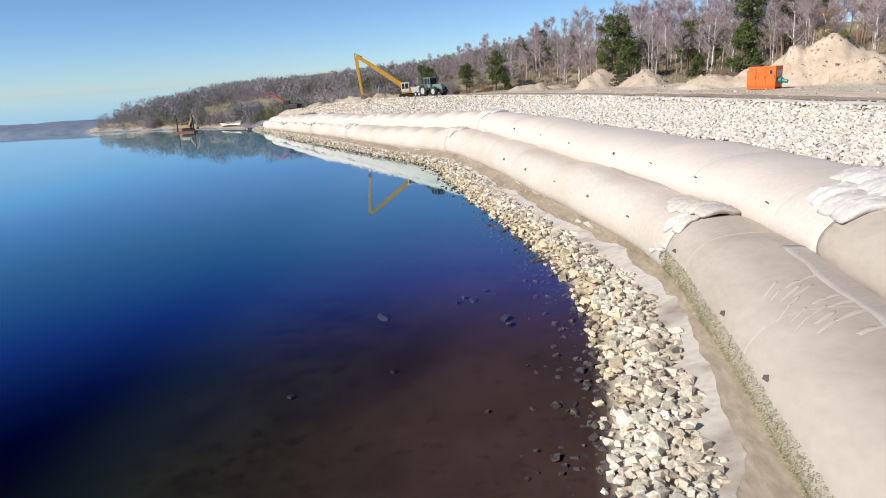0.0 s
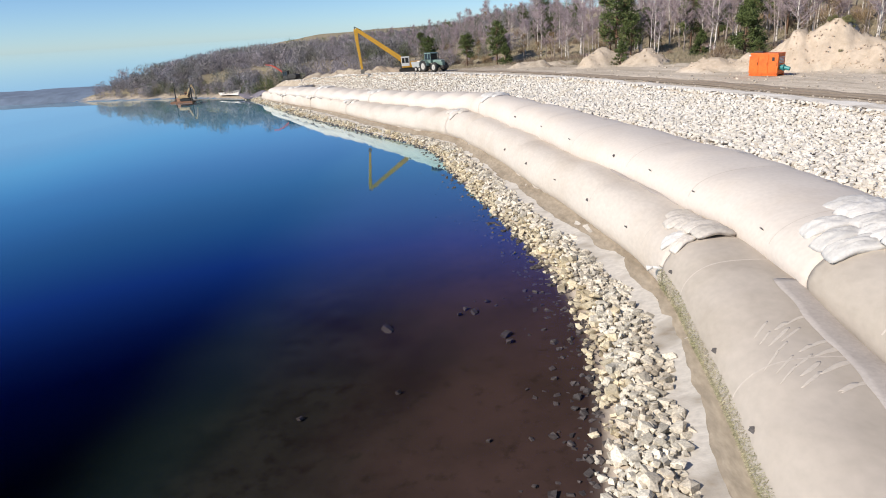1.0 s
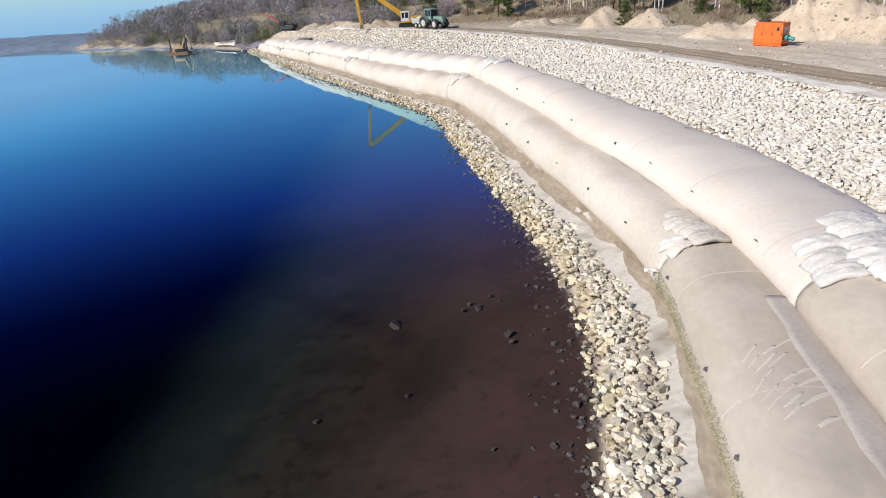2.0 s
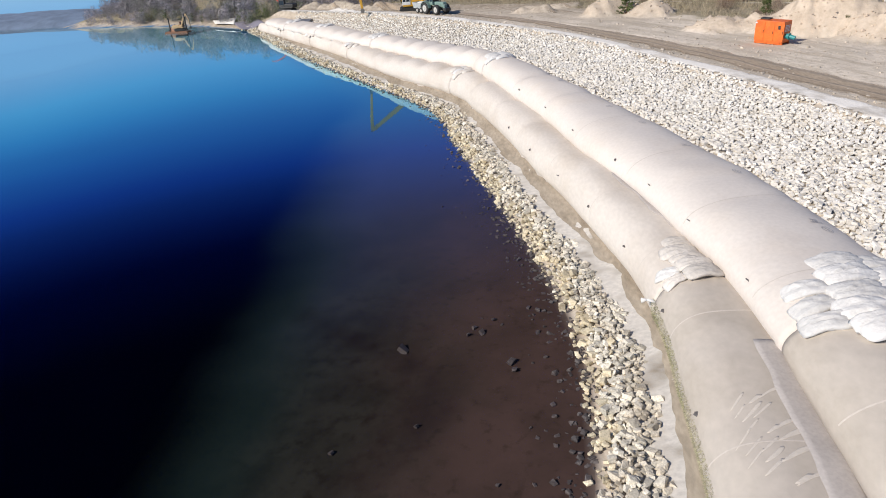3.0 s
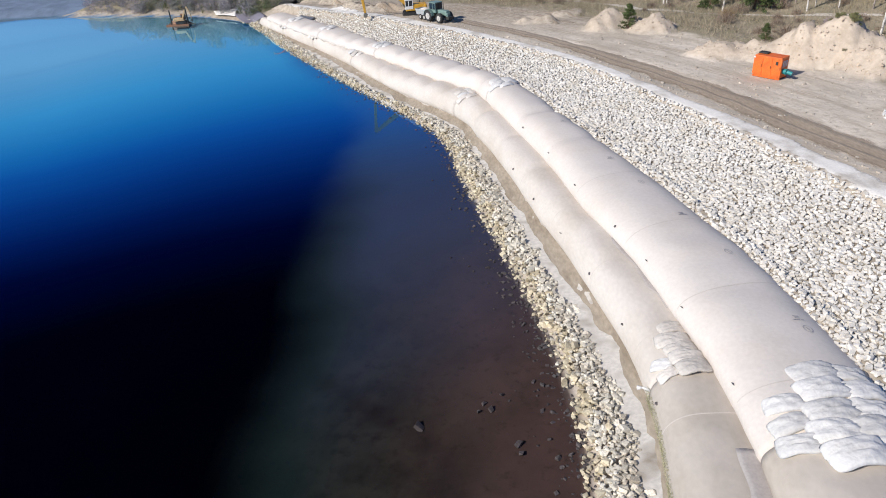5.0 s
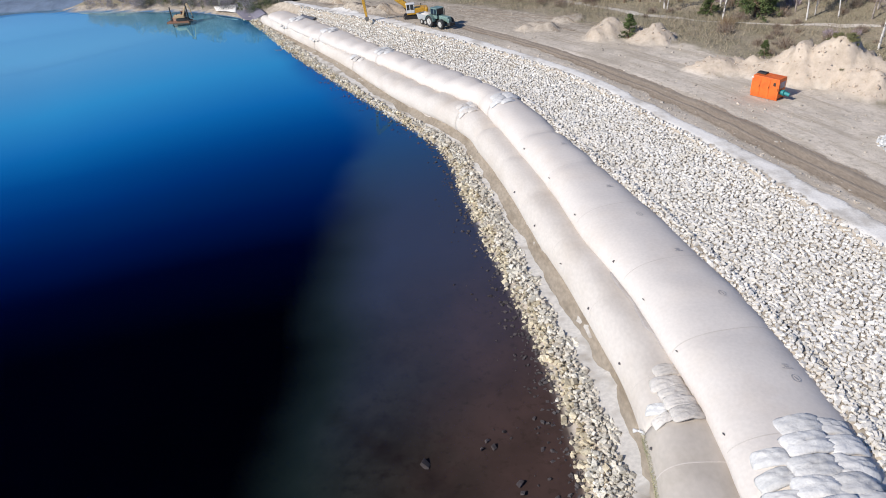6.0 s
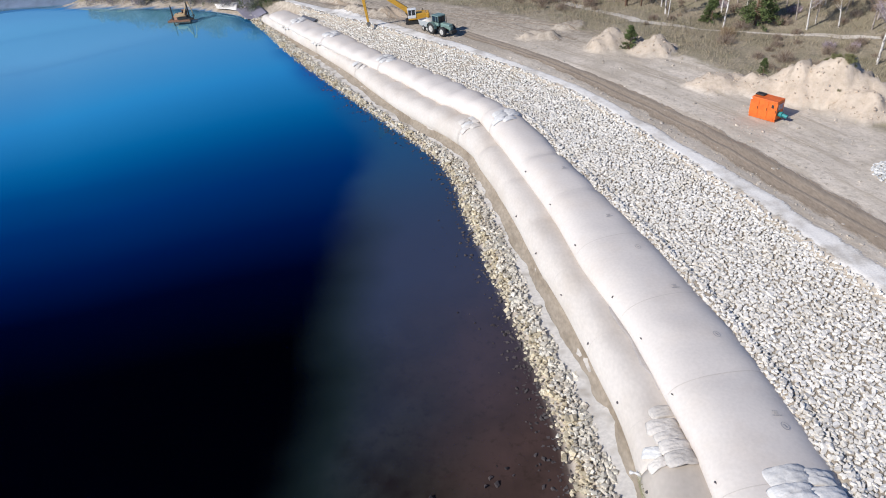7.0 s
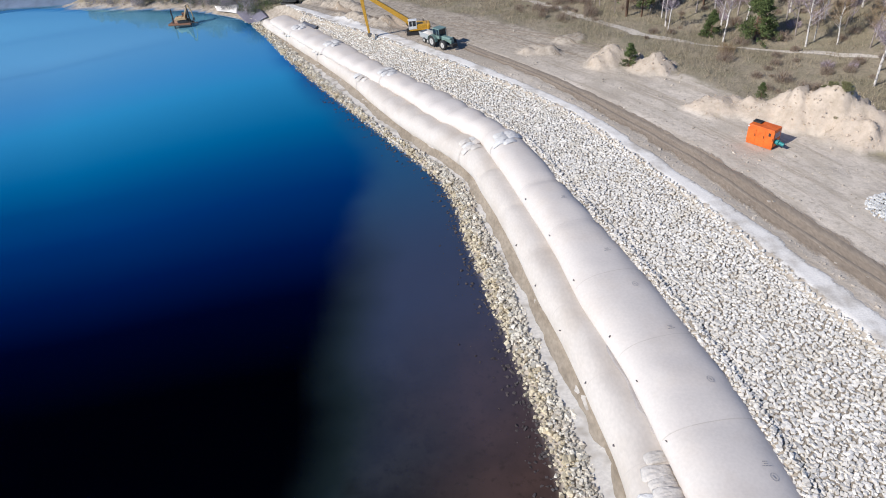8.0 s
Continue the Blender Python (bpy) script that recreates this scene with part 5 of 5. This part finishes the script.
def dredger():
    m = pose(-64.4, 137.5, 0.0, 0, 0, 0) @ Matrix.Scale(0.76, 4)
    d = thing("dredger", m, "rusty dredging pontoon with spud poles floating on the lake", "dredger")
    bm = bmesh.new()
    for side in (-0.95, 0.95):
        box(bm, (6.4, 0.75, 0.5), (0, side, 0.1), bevel=0.08)
    box(bm, (5.8, 2.3, 0.12), (0, 0, 0.38), bevel=0.03)
    part("pontoon", bm, M_RUST, d, "rust-brown pontoon")
    for x, y in ((-2.3, 0.7), (-1.75, -0.6), (2.35, 0.7), (2.8, -0.6)):
        bm = bmesh.new()
        rod(bm, (x, y, -1.0), (x, y, 3.9 if x < 0 else 4.6), 0.13, seg=10)
        box(bm, (0.5, 0.5, 0.35), (x, y, 0.6), bevel=0.03)
        part("spud_pole", bm, M_DARK, d)
    bm = bmesh.new()
    for y in (-1.1, 1.1):
        for x in np.linspace(-2.8, 2.8, 8):
            rod(bm, (x, y, 0.4), (x, y, 1.3), 0.025, seg=6)
        rod(bm, (-2.8, y, 1.3), (2.8, y, 1.3), 0.025, seg=6)
    part("railing", bm, M_DARK, d)
    bm = bmesh.new()
    box(bm, (1.1, 1.1, 0.95), (-0.9, -0.3, 0.9), bevel=0.06)
    part("engine_house", bm, M_ORANGE_PALE, d, "faded orange engine house")
    bm = bmesh.new()
    box(bm, (1.2, 0.5, 0.5), (0.6, -0.6, 0.75), bevel=0.05)
    rod(bm, (2.6, -0.9, 0.55), (5.2, -1.2, 0.35), 0.1)
    part("deck_gear", bm, M_DARK, d)
    return d


M_SAND_PAINT = mat("faded yellow paint", (0.62, 0.42, 0.22), 0.7, var=0.2)
M_RUST = mat("rust", (0.24, 0.12, 0.07), 0.8, var=0.3, scale=0.8, fine=6)
M_ORANGE_PALE = mat("faded orange paint", (0.55, 0.30, 0.18), 0.7, var=0.2)
dredger()
excavator(pose(-63.7, 137.4, 0.38, 0, 0, 8), [(0.3, 0, 0.9), (0.9, 0, 2.2), (1.6, 0, 3.2)], [(1.6, 0, 3.2), (2.0, 0, 2.0), (2.15, 0, 0.7)], M_SAND_PAINT, M_RUST, "small faded orange excavator standing on the dredging pontoon", 0.22, 0.5, deep=0.6, scoop=0.5)
RX = (-40.2, 135.5)
excavator(pose(RX[0], RX[1], zat(*RX), 0, 0, 165), [(0.5, 0, 1.2), (1.5, 0, 2.0), (3.0, 0, 3.0)], [(3.0, 0, 3.0), (4.2, 0, 3.5), (5.4, 0, 3.6)], M_RED, M_DARK, "small red excavator with raised arm beyond the tubes", 0.2, 0.68, M_DARK, deep=0.5, scoop=0.3)


# ---------------------------------------------------------------- sandbags, loops, prints, liners
def bag_mesh(seed, L, W, H, cloth=None):
    """A filled bag: a pillow with sewn flat ends and creases."""
    bm = bmesh.new()
    nx, ny = 20, 14
    top, bot = [], []
    for sgn, grid in ((1, top), (-1, bot)):
        for i in range(nx + 1):
            row = []
            for j in range(ny + 1):
                u, v = 2 * i / nx - 1, 2 * j / ny - 1
                puff = max(0.0, (1 - abs(u) ** 3.4)) ** 0.5 * max(0.0, (1 - abs(v) ** 3.6)) ** 0.5
                crease = 0.17 * float(fuzz(u * 1.6 + seed * 3.3, v * 4, 0.7, 3)) * (0.3 + 0.7 * puff)
                pinch = (1 - 0.10 * (1 - abs(u)) * abs(v)) * (1 - 0.2 * abs(u) ** 5) * (1 + 0.05 * float(fuzz(u * 2.2 + seed * 7.1, 3.0 + (v > 0), 0.8, 2)))
                row.append(bm.verts.new((u * L / 2 * (1 - 0.07 * abs(v) ** 4 + 0.03 * float(fuzz(v * 1.5, seed * 5.3 + (u > 0), 0.8, 2))) + crease * 0.4, v * W / 2 * pinch, sgn * H / 2 * puff * (1.0 if sgn > 0 else 1.3) + crease * 0.8 - 0.17 * (u * L / 2) ** 2)))
            grid.append(row)
    for grid, flip in ((top, False), (bot, True)):
        for i in range(nx):
            for j in range(ny):
                f = (grid[i][j], grid[i + 1][j], grid[i + 1][j + 1], grid[i][j + 1])
                bm.faces.new(f[::-1] if flip else f)
    bmesh.ops.remove_doubles(bm, verts=bm.verts[:], dist=0.012)
    me = bpy.data.meshes.new("sandbag")
    bm.to_mesh(me)
    bm.free()
    me.materials.append(cloth or M_BAG)
    me.shade_smooth()
    return me


BAGS = [bag_mesh(k, 2.4, 1.45, 0.38) for k in range(5)]
OLD_BAGS = [bag_mesh(k + 7, 2.4, 1.45, 0.36, M_BAG_OLD) for k in range(3)]


def sandbag(row, y, a, lift=0.12, turn=0.0, s=1.0, tilt=0.0):
    """A bag lying on a tube's skin, its length across the tube."""
    sec = section(row, y)
    p = skin(sec, y, a)
    d = (skin(sec, y, a - 0.12) - skin(sec, y, a + 0.12)).normalized()
    t = sec[5]
    up = d.cross(t)
    if up.z < 0:
        up = -up
    fwd = up.cross(d)
    m = Matrix((d, fwd, up)).transposed().to_4x4()
    kind = int(rng.integers(5))
    worn = row == 1 and kind < 3
    ob = new("sandbag", OLD_BAGS[kind] if worn else BAGS[kind])
    ob.matrix_basis = Matrix.Translation(p + up * lift) @ m @ pose(0, 0, 0, 0, tilt, turn) @ Matrix.Diagonal((s, s, s, 1))
    return tagged(ob, "worn beige filled sandbag stacked over a joint of the tubes" if worn else "white filled sandbag stacked over a joint of the tubes", "sandbag", "sandbags over the tube joints")


def sandbag_at(row, x, y, lift, turn, s, tilt=0.0):
    """A bag laid on a tube at a place of the plan."""
    sec = section(row, y)
    a = min(np.linspace(0.35, 2.8, 120), key=lambda v: abs(skin(sec, y, float(v)).x - x))
    return sandbag(row, y, float(a), lift, turn, s, tilt)


# over the near joint of the lower row
for x, y, lift, turn, s in ((9.3, 28.5, 0.05, 4, 0.68), (9.1, 27.4, 0.09, -6, 0.80), (9.3, 26.6, 0.13, 8, 0.72), (9.45, 25.8, 0.19, -4, 0.74), (9.6, 25.0, 0.23, 6, 0.74), (8.2, 25.9, 0.05, -28, 0.55), (8.35, 25.0, 0.09, 12, 0.5)):
    sandbag_at(1, x, y, lift, turn, s)
# over the near joint of the upper row
for x, y, lift, turn, s in ((15.5, 22.5, 0.07, -8, 0.75), (13.9, 22.6, 0.09, 6, 0.98), (15.6, 21.4, 0.11, 4, 0.85), (13.9, 21.5, 0.15, 8, 0.98), (15.3, 20.2, 0.17, -10, 0.9), (13.7, 20.2, 0.21, 6, 0.98), (14.9, 19.2, 0.27, 6, 0.9), (13.4, 19.05, 0.25, -6, 0.95), (13.6, 17.8, 0.34, 8, 1.05), (15.5, 18.2, 0.19, -12, 0.95), (12.0, 21.0, 0.05, -6, 0.72), (11.95, 19.9, 0.09, 10, 0.74), (11.85, 18.7, 0.15, -8, 0.74)):
    sandbag_at(2, x, y, lift, turn, s)
# over the farther joints
for row, joints in ((1, T1_JOINTS[2:6]), (2, T2_JOINTS[2:6])):
    for y0 in joints:
        for k, (dy, a) in enumerate(((0.9, 1.75), (0.9, 1.3), (0.0, 1.8), (0.0, 1.35), (-0.9, 1.6), (0.3, 1.05), (-0.5, 2.1))):
            if y0 < 80 or k < 5:
                sandbag(row, y0 + dy, a, 0.06, rng.uniform(-12, 12), 0.66)


def loop_mesh():
    bm = bmesh.new()
    box(bm, (0.10, 0.02, 0.16), (0, 0, 0.05), (0, 12, 0), bevel=0.006)
    box(bm, (0.10, 0.02, 0.14), (0.06, 0.04, 0.03), (0, -25, 20), bevel=0.006)
    me = bpy.data.meshes.new("lifting_loop")
    bm.to_mesh(me)
    bm.free()
    me.materials.append(M_INK)
    return me


LOOP = loop_mesh()


def on_tube(row, y, a):
    sec = section(row, y)
    p = skin(sec, y, a)
    d = (skin(sec, y, a - 0.1) - skin(sec, y, a + 0.1)).normalized()
    up = d.cross(sec[5])
    if up.z < 0:
        up = -up
    return p, Matrix((d, up.cross(d), up)).transposed().to_4x4()


for row, a, ys in ((2, 2.75, (23.2, 29.5, 34.5, 39.0, 45.5, 51.9, 58)), (1, 2.8, (16.8, 23.8, 30.5, 36, 41.5, 12.5, 47, 53))):
    for y in ys:
        p, m = on_tube(row, y, a)
        ob = new("lifting_loop", LOOP)
        ob.matrix_basis = Matrix.Translation(p) @ m @ pose(0, 0, 0.02, 0, 0, rng.uniform(0, 90))
        tagged(ob, "dark lifting loop sewn to a tube's side", "loop", "lifting loops of the tubes")


def print_mark(row, y, a, lines):
    """Faint print on a tube: unreadable bars, and a ring mark."""
    p, m = on_tube(row, y, a)
    bm = bmesh.new()
    if lines:
        x = 0.0
        for k, length in enumerate((0.34, 0.26, 0.62)):
            for j in range(3):
                box(bm, (length / 3.6, 0.055, 0.004), ((j - 1) * length / 3, -0.15 * k, 0.012), bevel=0)
    else:
        seg = 26
        for k in range(seg):
            t = 2 * math.pi * k / seg
            box(bm, (0.026, 0.055, 0.004), (math.cos(t) * 0.2, math.sin(t) * 0.26, 0.012), (0, 0, math.degrees(t)), bevel=0)
        box(bm, (0.05, 0.26, 0.004), (0, 0, 0.012), (0, 0, 20), bevel=0)
    ob = part("print_mark", bm, M_PRINT)
    ob.matrix_basis = Matrix.Translation(p) @ m @ pose(0, 0, 0.03)
    return tagged(ob, "faint dark print on the cream tube", "print mark", "prints on the tubes")


for y, a, k in ((26.7, 1.2, 1), (25.7, 1.18, 0), (32.9, 1.27, 0), (38.1, 1.28, 1), (42.8, 1.34, 0), (47.7, 1.36, 1), (56, 1.4, 1)):
    print_mark(2, y, a, k)


def liner(name, pts, material, label, lift=0.12):
    """A flat sheet of liner on the slope, with a thickness and slack folds."""
    bm = bmesh.new()
    a, b, c, d = (Vector((x, y, 0)) for x, y in pts)
    n = 14
    top = [[None] * (n + 1) for _ in range(n + 1)]
    for i in range(n + 1):
        for j in range(n + 1):
            p = a.lerp(b, i / n).lerp(d.lerp(c, i / n), j / n)
            top[i][j] = bm.verts.new((p.x, p.y, zat(p.x, p.y) + lift + 0.12 * float(fuzz(p.x, p.y, 1.3, 2))))
    for i in range(n):
        for j in range(n):
            bm.faces.new((top[i][j], top[i + 1][j], top[i + 1][j + 1], top[i][j + 1]))
    bmesh.ops.recalc_face_normals(bm, faces=bm.faces[:])
    bmesh.ops.solidify(bm, geom=bm.faces[:], thickness=0.05)
    return tagged(part(name, bm, material, None, label, True), "", "liner")


liner("slope_liner", ((-36.7, 122.4), (-34.5, 123.3), (-31.1, 119.1), (-32.2, 117.7)), M_TARP, "dark grey liner laid on the stone slope", 0.55)
liner("shore_liner", ((-54.0, 141.5), (-48.0, 139.5), (-44.5, 133.0), (-49.5, 134.3)), M_MESH, "purplish grey liner at the end of the tubes", 0.4)


liner("end_sheet", ((-60.0, 146.0), (-54.0, 143.8), (-53.2, 140.2), (-58.6, 143.2)), M_CLOTH, "white geotextile sheet beyond the end of the tubes", 0.45)


# ---------------------------------------------------------------- fringe, sunken stones, gravel, clods
def fringe():
    """Algae and dead grass on the foot of the near lower tube."""
    n = 15000
    ys = rng.uniform(6, 25.5, n)
    an = 3.55 - rng.random(n) ** 2.0 * 0.62
    feet, ways = [], []
    for y, a in zip(ys, an):
        sec = section(1, float(y))
        p = skin(sec, float(y), float(a))
        out = (p - Vector((sec[0], y, 1.6))).normalized()
        feet.append((p + out * 0.01)[:])
        ways.append((out * 0.5 + Vector((rng.normal(), rng.normal(), -0.8)) * 0.6)[:])
    v, f = slivers(np.array(feet), unit(np.array(ways)), rng.uniform(0.04, 0.15, n), rng.uniform(0.008, 0.03, n), 3)
    return tagged(quick("algae_fringe", v, f, M_ALGAE), "greenish algae and dead grass on the foot of the near tube", "algae", kind="stuff")


fringe()


def loose(name, rows, material, label, category):
    """Many small stones as one mesh: rows of x, y, z over the ground, size."""
    rows = np.array(rows)
    rows[:, 2] += height(rows[:, 0], rows[:, 1])
    return tagged(heap_of(name, rows, material), label, category, kind="stuff")


sunk = []
for _ in range(420):
    y = rng.uniform(8, 95)
    off = rng.exponential(0.9) + 0.1
    if off < 4.5:
        sunk.append((float(WATER(y)) + 0.3 - off / frame_at(WATER, y)[0].y, y, 0.02, rng.uniform(0.06, 0.18) * (1 if off < 2 else 0.6)))
for _ in range(1200):
    y = rng.uniform(8, 110)
    sunk.append((float(WATER(y)) + 0.35 - abs(rng.normal(0, 0.75)) / frame_at(WATER, y)[0].y, y, -0.03, rng.uniform(0.06, 0.15)))
for x, y, s in ((0.9, 23.5, 0.22), (1.0, 22.9, 0.17), (-4.4, 25.1, 0.3), (-0.9, 26.6, 0.14), (-0.5, 26.1, 0.18), (-1.2, 26.0, 0.12), (0.1, 27.2, 0.12), (-3.2, 19.5, 0.12), (-6.6, 18.2, 0.14)):
    sunk.append((x, y, 0.08, s))
loose("sunken_stones", sunk, M_WET_ROCK, "dark stones lying under the shallow water", "stones")
loose("gravel_heap", [(33.2 + 2.6 * r * math.cos(t), 51.0 + 2.4 * r * math.sin(t), 0.9 * (1 - r), rng.uniform(0.08, 0.18)) for r, t in zip(np.sqrt(rng.random(700)), rng.uniform(0, 6.28, 700))], M_PALE, "low heap of pale gravel beside the road", "gravel heap")
clods = []
for _ in range(1200):
    y = rng.uniform(30, 118)
    x = float(STRIP_R(y)) + (rng.exponential(1.1) if rng.random() < 0.45 else rng.uniform(5, 17))
    clods.append((x, y, 0.03, rng.uniform(0.03, 0.09) if rng.random() < 0.93 else rng.uniform(0.09, 0.18)))
loose("clods", clods, M_CLOD, "scattered clods and stones on the sandy plateau", "stones")


crumbs = []
while len(crumbs) < 1000:
    x, y = rng.uniform(11, 46, 4000), rng.uniform(55, 91, 4000)
    up = heaps(x, y)
    crumbs += [(a, b, 0.0, rng.uniform(0.04, 0.1) if rng.random() < 0.92 else rng.uniform(0.1, 0.2)) for a, b in zip(x[up > 0.35], y[up > 0.35])]
loose("heap_crumbs", crumbs[:1000], M_SAND, "lumps of caked sand on the heaps", "sand lumps")


# ---------------------------------------------------------------- stones last
lay_stones("riprap", shore_stones(), M_ROCK, M_ROCK_ONE, "band of broken pale limestone blocks along the waterline", "riprap", lambda x, y: 9.5 < y < 17, lambda x, y: x < float(WATER(y)) + 0.8 + 1.5 * float(fuzz(x, y, 0.8, 3)))
lay_stones("stone_slope", slope_stones(), M_SLOPE, M_SLOPE_ONE, "slope covered with pale broken limestone", "riprap slope", lambda x, y: 26 < y < 31 and x < 20, shapes=BLOCKS)
